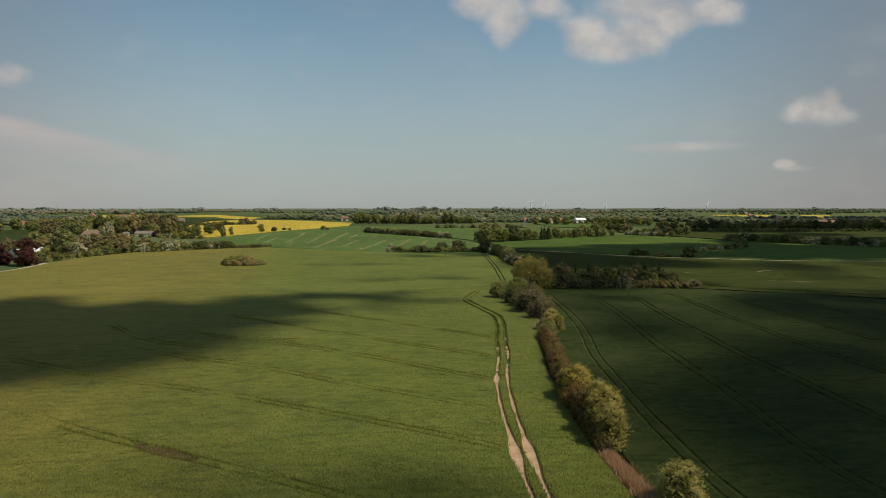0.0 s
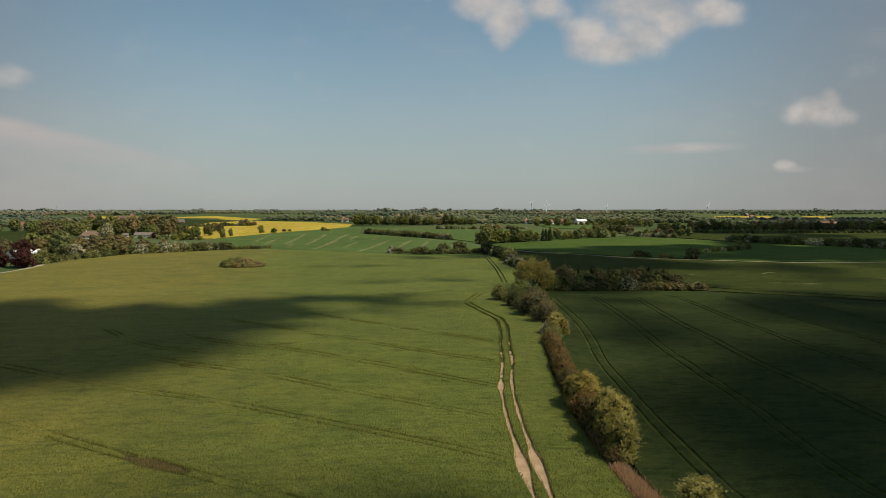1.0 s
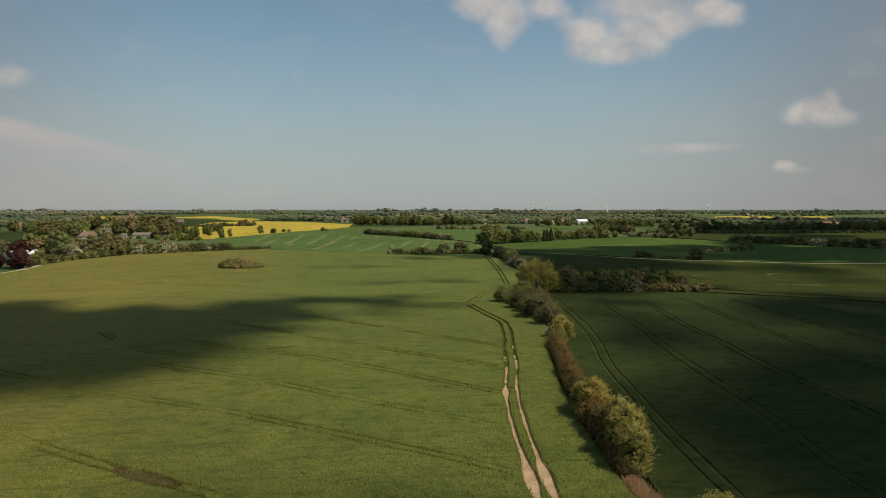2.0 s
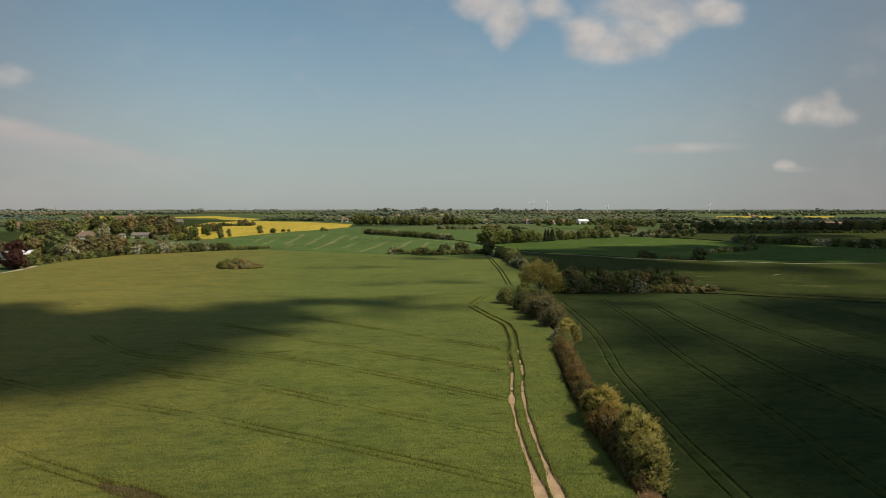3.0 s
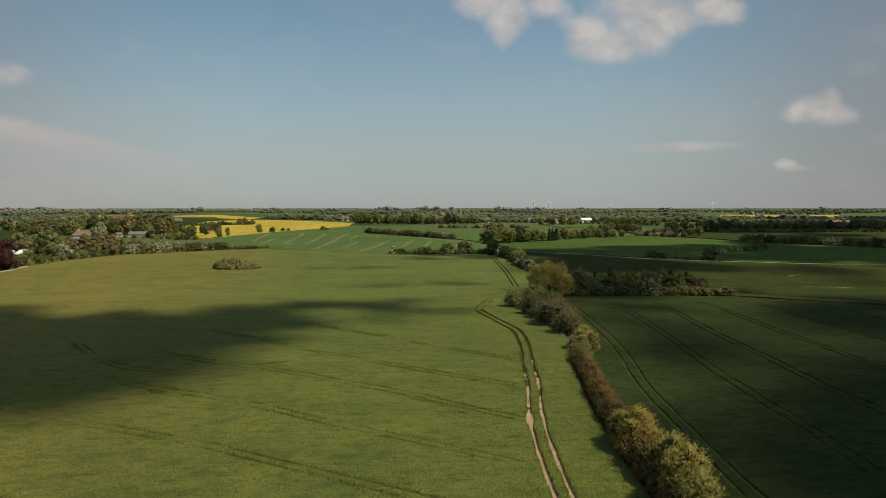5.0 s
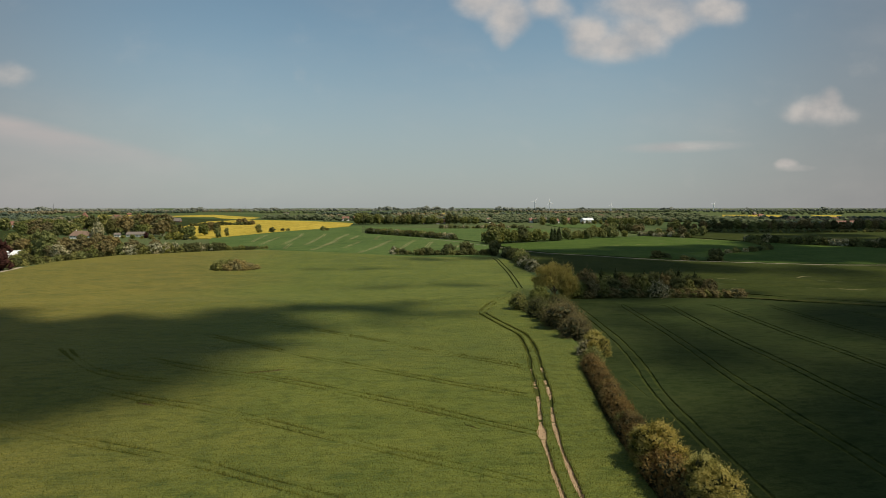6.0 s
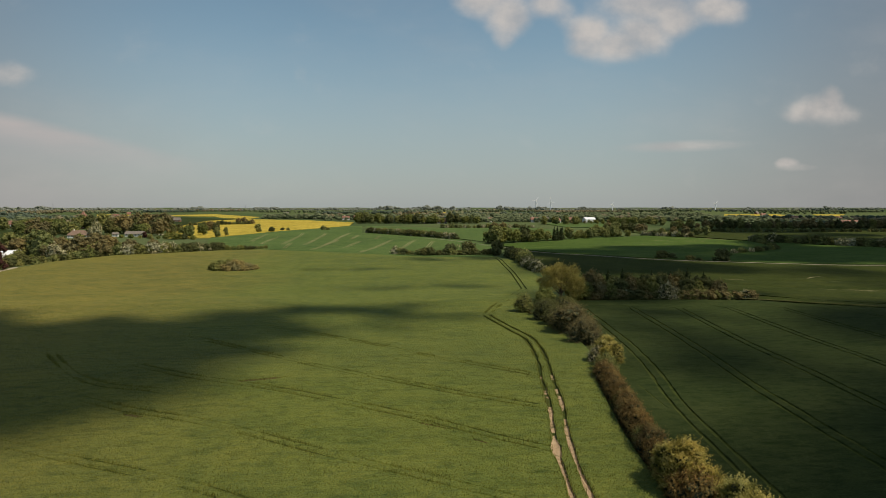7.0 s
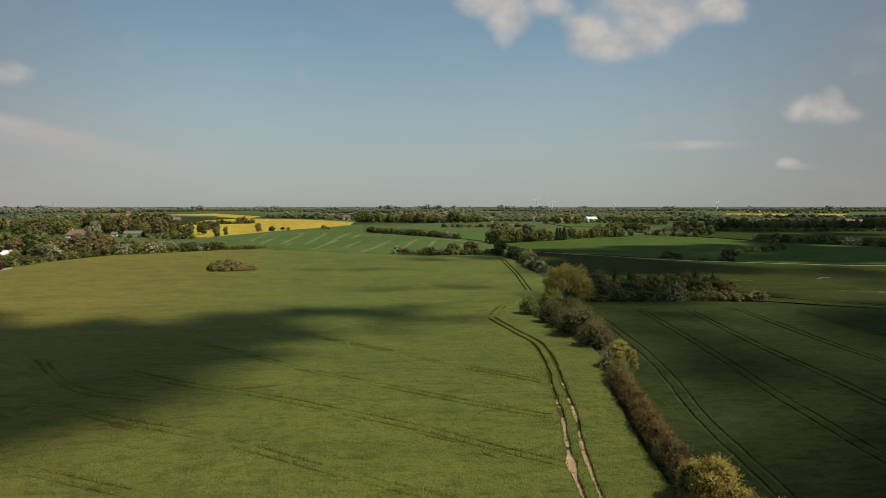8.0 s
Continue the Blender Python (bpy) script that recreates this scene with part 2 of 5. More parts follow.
MAPLE = foliage("maple_leaves", [(0.130, 0.122, 0.030), (0.275, 0.240, 0.058), (0.440, 0.375, 0.110), (0.560, 0.480, 0.170)], 0.45, 1.1)
OLIVE = foliage("olive_leaves", [(0.095, 0.112, 0.034), (0.166, 0.184, 0.056), (0.232, 0.238, 0.084), (0.280, 0.278, 0.106)], 0.42, 1.0)
RUSSET = foliage("russet_leaves", [(0.095, 0.078, 0.030), (0.170, 0.116, 0.045), (0.245, 0.162, 0.064), (0.262, 0.212, 0.078)], 0.42, 0.9)
DARK = foliage("dark_leaves", [(0.070, 0.078, 0.030), (0.116, 0.124, 0.047), (0.162, 0.164, 0.064), (0.098, 0.104, 0.040)], 0.45)
GREEN = foliage("fresh_leaves", [(0.112, 0.126, 0.034), (0.180, 0.196, 0.052), (0.246, 0.252, 0.080), (0.146, 0.162, 0.044)], 0.45)
BROWN = foliage("budding_leaves", [(0.098, 0.086, 0.038), (0.160, 0.130, 0.058), (0.214, 0.170, 0.078), (0.240, 0.208, 0.094)], 0.42, 0.9)
OAK = foliage("oak_buds", [(0.180, 0.160, 0.042), (0.290, 0.242, 0.064), (0.390, 0.310, 0.095), (0.340, 0.318, 0.086)], 0.50, 0.7)
COPPER = foliage("copper_leaves", [(0.036, 0.018, 0.017), (0.054, 0.025, 0.023), (0.066, 0.032, 0.028)], 0.15)
MAY = foliage("may_blossom", [(0.075, 0.086, 0.028), (0.105, 0.115, 0.038), (0.16, 0.16, 0.060), (0.42, 0.40, 0.25), (0.56, 0.52, 0.35), (0.48, 0.45, 0.29)], 0.35, 0.8)
CONIFER = foliage("conifer_needles", [(0.030, 0.042, 0.018), (0.050, 0.064, 0.025), (0.064, 0.078, 0.030)], 0.2)
REED = foliage("dry_reed", [(0.360, 0.225, 0.120), (0.500, 0.320, 0.178), (0.600, 0.410, 0.240), (0.420, 0.262, 0.140)], 0.40)
# far leaf tones lightened and greyed: distance haze put into their colour
FAR_A = foliage("hazed_wood_leaves", [(0.120, 0.148, 0.076), (0.168, 0.196, 0.102), (0.212, 0.236, 0.130), (0.144, 0.168, 0.088)], 0.42)
FAR_B = foliage("hazed_brown_leaves", [(0.148, 0.142, 0.094), (0.194, 0.180, 0.116), (0.232, 0.212, 0.142)], 0.42)
FAR_C = foliage("hazed_dark_leaves", [(0.084, 0.108, 0.072), (0.120, 0.148, 0.096), (0.152, 0.178, 0.118)], 0.42)
FAR_D = foliage("hazed_skyline_leaves", [(0.190, 0.212, 0.180), (0.236, 0.256, 0.216), (0.270, 0.286, 0.246)], 0.42)


def plain(name, c, rough=0.7, var=0.25, scale=3.0, metal=0.0):
    def build(gr, pos):
        return gr.mix(gr.ramp(gr.noise(pos, scale, 5.0, 0.65), 0.3, 0.7, 0.0, 1.0), rgb(*c), rgb(*(v * (1 - var) for v in c)))
    m = surface(name, build, rough, 0.3, lambda gr, pos: (gr.noise(pos, scale * 6, 4.0, 0.6), 0.02))
    return m


BARK = plain("bark", (0.10, 0.075, 0.05), 0.95, 0.5, 6.0)
# dark colour of the core lumps in near crowns, standing in for shade
CORE_SHADE = plain("crown_core_shade", (0.052, 0.056, 0.022), 0.95, 0.5, 2.0)
THATCH = plain("thatched_roof", (0.24, 0.16, 0.115), 0.95, 0.35, 1.5)
SLATE = plain("grey_brown_roof", (0.20, 0.17, 0.14), 0.85, 0.3, 1.5)
TILE = plain("red_tile_roof", (0.27, 0.135, 0.095), 0.8, 0.3, 2.0)
LIME = plain("limewashed_wall", (0.80, 0.77, 0.72), 0.85, 0.08, 1.0)
BRICK = plain("red_brick_wall", (0.34, 0.15, 0.09), 0.9, 0.3, 3.0)
GLASS_DARK = plain("window_dark_glass", (0.03, 0.035, 0.04), 0.15, 0.2, 2.0)
SHEET = plain("pale_metal_sheet", (0.72, 0.73, 0.74), 0.45, 0.1, 1.0)
PAINT = plain("white_turbine_paint", (0.80, 0.80, 0.80), 0.5, 0.05, 0.3)
STEEL = plain("grey_steel", (0.30, 0.30, 0.31), 0.5, 0.2, 1.0)
GRAVEL = plain("pale_gravel", (0.42, 0.36, 0.27), 0.95, 0.35, 1.2)


def cloud_material(name, thick):
    m = bpy.data.materials.new(name)
    m.use_nodes = True
    gr = Graph(m.node_tree)
    mixer = gr.add("ShaderNodeMixShader", Fac=thick)
    gr.feed(mixer, "1", gr.add("ShaderNodeBsdfTransparent").outputs[0])
    gr.feed(mixer, "2", gr.add("ShaderNodeBsdfDiffuse", Color=rgb(0.9, 0.9, 0.9)).outputs[0])
    gr.add("ShaderNodeOutputMaterial", Surface=mixer.outputs[0])
    return m


DENSE_VAPOUR = cloud_material("dense_cloud_vapour", 0.62)
VAPOUR, THIN_VAPOUR = cloud_material("cloud_vapour", 0.45), cloud_material("thin_cloud_vapour", 0.24)


# ---------------------------------------------------------------- building helpers
def swell(x, y):
    """The broad lie of the land: a low brow in the near fields, a shallow hollow behind it, and a long climb to the skyline ridge."""
    d = np.hypot(x, y)
    brow = 1.8 * np.exp(-((y - 113.0) / 21.0) ** 2) * np.exp(-((x + 5.0) / 90.0) ** 2)
    hollow = -1.1 * np.exp(-((y - 225.0) / 45.0) ** 2)
    t = np.clip((d - 320.0) / 1380.0, 0.0, 1.0)
    climb = 16.0 * t ** 1.35
    behind = -9.0 * np.clip((d - 1800.0) / 1500.0, 0.0, 1.0)
    return brow + hollow + climb + behind


def lay(x, y):
    """Height of the land's surface (the top of the crop) at a place; works on arrays too."""
    near = 0.22 * np.sin(x / 23.0 + 0.6) * np.sin(y / 31.0 + 0.4) + 0.16 * np.sin(x / 11.0 + y / 37.0) + 0.12 * np.sin(y / 9.5 - x / 60.0)
    far = np.clip((y - 600.0) / 700.0, 0.0, 1.0)
    return swell(x, y) + near * np.clip(1.0 - (y - 380.0) / 300.0, 0.25, 1.0) + far * (1.1 * np.sin(x / 190.0 + 1.0) * np.sin(y / 210.0) + 0.6 * np.sin(x / 70.0))


VIEW_EYE = (0.227, 14.047, 24.68)                       # the camera's place at 4 s; the level plan below is fitted to its view


def site(x, y):
    """Slides a place of the level plan along the camera's line of sight onto the climbing land: its x and y, and the
    scale that keeps its size in view.
    """
    x, y = np.asarray(x, dtype=float), np.asarray(y, dtype=float)
    lo, hi = np.zeros_like(x), np.full_like(x, 1.25)
    for _ in range(34):
        k = (lo + hi) / 2
        under = VIEW_EYE[2] * (1 - k) > swell(VIEW_EYE[0] + (x - VIEW_EYE[0]) * k, VIEW_EYE[1] + (y - VIEW_EYE[1]) * k)
        lo, hi = np.where(under, k, lo), np.where(under, hi, k)
    k = np.where(y > VIEW_EYE[1] + 30.0, (lo + hi) / 2, 1.0)
    return VIEW_EYE[0] + (x - VIEW_EYE[0]) * k, VIEW_EYE[1] + (y - VIEW_EYE[1]) * k, k


def sited(pts):
    x, y, _ = site([p[0] for p in pts], [p[1] for p in pts])
    return list(zip(x.tolist(), y.tolist()))


CROP = 0.5                                            # crop height above the soil


def soil_z(x, y):
    return float(lay(x, y)) - CROP


def mesh_of(name, verts, faces, mats, which=None, smooth=False):
    me = bpy.data.meshes.new(name)
    verts = np.asarray(verts, dtype=np.float32).reshape(-1, 3)
    if isinstance(faces, np.ndarray):
        n, k = faces.shape
        me.vertices.add(len(verts))
        me.vertices.foreach_set("co", verts.ravel())
        me.loops.add(n * k)
        me.loops.foreach_set("vertex_index", faces.astype(np.int32).ravel())
        me.polygons.add(n)
        me.polygons.foreach_set("loop_start", np.arange(0, n * k, k, dtype=np.int32))
    else:
        me.from_pydata(verts.tolist(), [], faces)
    for m in mats:
        me.materials.append(m)
    if which is not None:
        me.polygons.foreach_set("material_index", np.asarray(which, dtype=np.int32))
    me.update(calc_edges=True)
    if smooth:
        me.polygons.foreach_set("use_smooth", np.ones(len(me.polygons), dtype=bool))
    else:
        me.shade_flat()
    return me


def part(name, me, parent, label=""):
    ob = new(name, me)
    ob.parent = parent
    return tagged(ob, label)


def solid(bm, name, mats):
    me = bpy.data.meshes.new(name)
    bm.to_mesh(me)
    bm.free()
    for m in mats:
        me.materials.append(m)
    return me


def joined(pieces):
    """Joins (verts, faces) pairs whose faces have the same number of corners."""
    vs, fs, k = [], [], 0
    for v, f in pieces:
        vs.append(v)
        fs.append(f + k)
        k += len(v)
    return np.concatenate(vs), np.concatenate(fs)


def curve_through(pts, step):
    """A smooth line through plan points, resampled at about the given step."""
    p = np.array(pts, dtype=float)
    p = np.vstack([2 * p[0] - p[1], p, 2 * p[-1] - p[-2]])
    out = []
    for a, b, c, d in zip(p, p[1:], p[2:], p[3:]):
        n = max(2, int(np.linalg.norm(c - b) / step))
        for t in np.arange(n) / n:
            out.append(0.5 * (2 * b + (c - a) * t + (2 * a - 5 * b + 4 * c - d) * t ** 2 + (3 * b - a - 3 * c + d) * t ** 3))
    out.append(p[-2])
    return np.array(out)


def laid(pts, step):
    """The same for a line of the level plan, carried onto the land."""
    return curve_through(sited(pts), step)


def sideways(line):
    d = np.gradient(line, axis=0)
    d /= np.maximum(np.linalg.norm(d, axis=1), 1e-6)[:, None]
    return np.stack([-d[:, 1], d[:, 0]], axis=1)


def within(poly, x, y):
    x, y = np.asarray(x, dtype=float), np.asarray(y, dtype=float)
    hit = np.zeros(x.shape, dtype=bool)
    for (ax, ay), (bx, by) in zip(poly, poly[1:] + poly[:1]):
        if ay != by:
            hit ^= ((ay > y) != (by > y)) & (x < (bx - ax) * (y - ay) / (by - ay) + ax)
    return hit


def gap_to(segs, x, y):
    """Distance from places to the nearest of the segments (ax, ay, bx, by, half width), less that half width, and its number."""
    best, who = np.full(len(x), 1e9), np.zeros(len(x), dtype=int)
    ax, ay, bx, by, w = segs.T
    dx, dy = bx - ax, by - ay
    ll = np.maximum(dx * dx + dy * dy, 1e-9)
    for s in range(0, len(x), 1500):
        px, py = x[s:s + 1500, None], y[s:s + 1500, None]
        t = np.clip(((px - ax) * dx + (py - ay) * dy) / ll, 0, 1)
        d = np.hypot(px - ax - t * dx, py - ay - t * dy) - w
        who[s:s + 1500] = d.argmin(axis=1)
        best[s:s + 1500] = d.min(axis=1)
    return best, who


WALL = 0.14                                           # how far a wheel rut's side leans


def field(name, label, category, poly, crop, cell, ruts=(), near=None, bare_floor=None):
    """A field of standing crop: a canopy sheet with wheel ruts let into it, and a skirt down to the soil.
    ruts: (centre line, half widths, bare, depth) with bare a function of place that tells naked soil from trodden crop."""
    rng = np.random.default_rng(len(name) + int(abs(poly[0][0])))
    poly = sited(poly)
    pts, edges, segs, bare, depth = [], [], [], [], []
    ring = []
    for a, b in zip(poly, poly[1:] + poly[:1]):
        n = max(1, int(math.hypot(b[0] - a[0], b[1] - a[1]) / (cell * 2)))
        ring += [(a[0] + (b[0] - a[0]) * k / n, a[1] + (b[1] - a[1]) * k / n) for k in range(n)]
    wob = [(x + 0.25 * math.sin(y * 1.3 + x), y + 0.25 * math.sin(x * 1.1)) for x, y in ring]
    pts += wob
    edges += [(k, (k + 1) % len(wob)) for k in range(len(wob))]
    for line, half, is_bare, deep in ruts:
        side = sideways(line)
        for off in (half, half - WALL, WALL - half, -half):
            q = line + side * off[:, None]
            ok = within(poly, q[:, 0], q[:, 1])
            first = len(pts)
            pts += [tuple(v) for v in q]
            edges += [(first + k, first + k + 1) for k in range(len(q) - 1) if ok[k] and ok[k + 1]]
        for k in range(len(line) - 1):
            segs.append((*line[k], *line[k + 1], (half[k] + half[k + 1]) / 2))
            bare.append(is_bare)
            depth.append(deep)
    xs, ys = [v[0] for v in poly], [v[1] for v in poly]

    def scatter(x0, x1, y0, y1, c):
        gx, gy = np.meshgrid(np.arange(x0, x1, c), np.arange(y0, y1, c))
        gx, gy = gx.ravel() + rng.uniform(-0.3, 0.3, gx.size) * c, gy.ravel() + rng.uniform(-0.3, 0.3, gy.size) * c
        ok = within(poly, gx, gy)
        return list(zip(gx[ok], gy[ok]))
    pts += scatter(min(xs), max(xs), min(ys), max(ys), cell)
    if near:
        pts += scatter(*near)
    res = geometry.delaunay_2d_cdt([Vector(p) for p in pts], edges, [], 0, 1e-4)
    v = np.array([tuple(p) for p in res[0]])
    f = np.array([t for t in res[2] if len(t) == 3], dtype=np.int64)
    mid = v[f].mean(axis=1)
    f = f[within(wob, mid[:, 0], mid[:, 1])]
    mid = v[f].mean(axis=1)
    z = lay(v[:, 0], v[:, 1])
    which = np.zeros(len(f), dtype=int)
    if segs:
        segs = np.array(segs)
        d, who = gap_to(segs, v[:, 0], v[:, 1])
        z = z - np.array(depth)[who] * np.clip(-d / WALL, 0.0, 1.0)
        d, who = gap_to(segs, mid[:, 0], mid[:, 1])
        for k in np.nonzero(d < -WALL * 0.35)[0]:
            which[k] = bare[who[k]](mid[k, 0], mid[k, 1])
    used = np.unique(f)
    back = np.full(len(v), -1)
    back[used] = np.arange(len(used))
    verts = np.column_stack([v, z])[used]
    f = back[f]
    # skirt along the outline
    count = {}
    for t in f:
        for a, b in ((t[0], t[1]), (t[1], t[2]), (t[2], t[0])):
            count[(a, b)] = count.get((a, b), 0) + 1
    rim = [(a, b) for a, b in count if (b, a) not in count]
    extra, faces = [], []
    for a, b in rim:
        k = len(verts) + len(extra)
        extra += [verts[a] - (0, 0, CROP + 0.15), verts[b] - (0, 0, CROP + 0.15)]
        faces += [(b, a, k), (b, k, k + 1)]
    verts = np.vstack([verts, extra])
    faces = np.vstack([f, np.array(faces)])
    which = np.concatenate([which, np.zeros(len(faces) - len(which), dtype=int)])
    up = np.cross(verts[faces[:len(f), 1]] - verts[faces[:len(f), 0]], verts[faces[:len(f), 2]] - verts[faces[:len(f), 0]])[:, 2] < 0
    faces[:len(f)][up] = faces[:len(f)][up][:, ::-1]
    me = mesh_of(name, verts, faces, [crop, TRODDEN, bare_floor or SOIL, SCUFFED], which, True)
    me.set_sharp_from_angle(angle=radians(22))
    ob = new(name, me)
    return tagged(ob, label, category, kind="structure"), segs


def strip(name, pts, width, material, label, category, lift=0.06, step=4.0):
    """A track or verge: a ribbon with a rounded back and sunken edges, lying on the soil."""
    line = laid(pts, step)
    side = sideways(line)
    prof = ((-1.0, -0.1), (-0.8, 0.02), (0.0, 0.05), (0.8, 0.02), (1.0, -0.1))
    rows = []
    for k, (p, s) in enumerate(zip(line, side)):
        for u, h in prof:
            w = width / 2 * (1 + 0.18 * noise.noise((p[0] * 0.11, p[1] * 0.11, u)))
            q = p + s * u * w
            rows.append((q[0], q[1], soil_z(q[0], q[1]) + lift + h))
    n = len(prof)
    faces = [(r * n + c, r * n + c + 1, (r + 1) * n + c + 1, (r + 1) * n + c) for r in range(len(line) - 1) for c in range(n - 1)]
    return tagged(new(name, mesh_of(name, rows, faces, [material], None, True)), label, category, kind="structure")


# ---------------------------------------------------------------- plants
def icosphere(level):
    bm = bmesh.new()
    bmesh.ops.create_icosphere(bm, subdivisions=level, radius=1.0)
    v = np.array([tuple(p.co) for p in bm.verts])
    f = np.array([[p.index for p in q.verts] for q in bm.faces])
    bm.free()
    return v, f


BALL_1, BALL_2 = icosphere(1), icosphere(2)


def lobes_for(rng, w, h, low, count, size):
    """Smaller rounded masses set about a big one: centre and radii of each."""
    out = [(0, 0, low + (h - low) * 0.5, w * 0.40, w * 0.40, (h - low) * 0.44)]
    for _ in range(count):
        a, e = rng.uniform(0, 2 * math.pi), math.asin(rng.uniform(-0.55, 1.0))
        r = size * rng.uniform(0.7, 1.25)
        out.append((math.cos(a) * math.cos(e) * (w / 2 - r * 0.75), math.sin(a) * math.cos(e) * (w / 2 - r * 0.75),
                    low + (h - low) * 0.5 + math.sin(e) * ((h - low) / 2 - r * 0.7), r, r, r * 0.85))
    return out


def leaf_mass(rng, lobes, count, size, sprays=0.0):
    """Many small bent leaf sprays over the lobes, as quads; a share of them set along twigs that stick out."""
    lob = np.array(lobes)
    area = lob[:, 3] * lob[:, 5]
    leaves = 9 if sprays > 0.5 else 6
    twigs = int(count * sprays / leaves)
    count = count - twigs * leaves

    def dirs(n):
        d = rng.normal(size=(n, 3))
        d[:, 2] += 0.25
        return d / np.linalg.norm(d, axis=1)[:, None]
    who = rng.choice(len(lob), count, p=area / area.sum())
    d = dirs(count)
    rad = np.where(rng.uniform(size=count) < 0.12, rng.uniform(1.0, 1.25, count), rng.uniform(0.7, 1.06, count))
    c = lob[who, :3] + d * lob[who, 3:6] * rad[:, None]
    if twigs:
        who = rng.choice(len(lob), twigs, p=area / area.sum())
        e = dirs(twigs)
        foot = lob[who, :3] + e * lob[who, 3:6] * 0.85
        out = e + rng.normal(scale=0.35, size=(twigs, 3)) + (0.0, 0.0, 0.45)
        out /= np.linalg.norm(out, axis=1)[:, None]
        reach = lob[:, 3].mean() * (rng.uniform(0.6, 1.7, twigs) if sprays > 0.5 else rng.uniform(0.35, 1.0, twigs))
        for j in range(leaves):
            c = np.vstack([c, foot + out * (reach * j / (leaves - 1))[:, None] + rng.normal(scale=size * 0.30, size=(twigs, 3))])
            d = np.vstack([d, out])
    total = len(c)
    n = d + rng.normal(scale=0.42, size=(total, 3))
    n /= np.linalg.norm(n, axis=1)[:, None]
    t = np.cross(n, rng.normal(size=(total, 3)))
    t /= np.maximum(np.linalg.norm(t, axis=1), 1e-6)[:, None]
    b = np.cross(n, t)
    s = size * rng.uniform(0.55, 1.35, total)[:, None]
    quad = np.stack([c - t * s * 0.5, c + b * s * 0.32, c + t * s * 0.6 - n * s * 0.2, c - b * s * 0.32], axis=1)
    return quad.reshape(-1, 3), np.arange(total * 4).reshape(-1, 4)


def core_mass(rng, lobes, ball, shrink):
    """The shaded inside of a crown: rough lumps within the lobes."""
    v0, f0 = ball
    out = []
    for cx, cy, cz, rx, ry, rz in lobes:
        v = v0 * (shrink * rng.uniform(0.8, 1.12, (len(v0), 1)))
        out.append((v * (rx, ry, rz) + (cx, cy, cz), f0))
    return joined(out)


def crown_mesh(name, rng, lobes, count, size, material, ball=BALL_1, shrink=0.70):
    close = count > 4000
    lv, lf = leaf_mass(rng, lobes, count, size, 0.80 if close else 0.30)
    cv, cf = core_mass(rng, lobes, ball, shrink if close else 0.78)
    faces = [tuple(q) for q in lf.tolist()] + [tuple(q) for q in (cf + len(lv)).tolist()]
    # core lumps get a darker colour that paints the crown's inner shade
    return mesh_of(name, np.vstack([lv, cv]), faces, [material, CORE_SHADE if close else INNER[material.name]], [0] * len(lf) + [1] * len(cf))


def limb(bm, a, b, ra, rb, sides=6):
    a, b = Vector(a), Vector(b)
    turn = (b - a).to_track_quat("Z", "Y").to_matrix()
    rings = []
    for p, r in ((a, ra), (a.lerp(b, 0.5) + Vector((ra * 0.2, -ra * 0.15, 0)), (ra + rb) / 2), (b, rb)):
        rings.append([bm.verts.new(p + turn @ Vector((r * math.cos(2 * math.pi * k / sides), r * math.sin(2 * math.pi * k / sides), 0))) for k in range(sides)])
    for lo, hi in zip(rings, rings[1:]):
        for k in range(sides):
            bm.faces.new((lo[k], lo[(k + 1) % sides], hi[(k + 1) % sides], hi[k]))
    bm.faces.new(rings[-1])


def trunk_mesh(rng, h, low, w, stems=1, thick=0.03):
    bm = bmesh.new()
    for s in range(1):
        a = rng.uniform(0, 2 * math.pi)
        off = 0.0
        foot = (math.cos(a) * off, math.sin(a) * off, -0.3)
        fork = (foot[0] * 1.6, foot[1] * 1.6, max(low, 0.0) + (h - max(low, 0.0)) * 0.22)
        limb(bm, foot, fork, h * thick, h * thick * 0.7, 8)
        for k in range(4 + stems):
            b = rng.uniform(0, 2 * math.pi)
            limb(bm, fork, (fork[0] + math.cos(b) * w * 0.3, fork[1] + math.sin(b) * w * 0.3, low + (h - low) * rng.uniform(0.55, 0.85)), h * thick * 0.5, h * thick * 0.12, 5)
    return solid(bm, "trunk", [BARK])


def plant(name, label, category, seed, h, w, low, material, count, size, nlobes=14, lobe=0.26, stems=1, thick=0.03, ball=BALL_1, group=""):
    """A tree or bush at the origin: trunk with limbs, and a crown of leaf sprays."""
    rng = np.random.default_rng(seed)
    base = tagged(new(name), label, category, group)
    part("trunk", trunk_mesh(rng, h, low, w, stems, thick), base)
    part("crown", crown_mesh("crown", rng, lobes_for(rng, w, h, low, nlobes, w * lobe), count, size, material, ball), base)
    return base


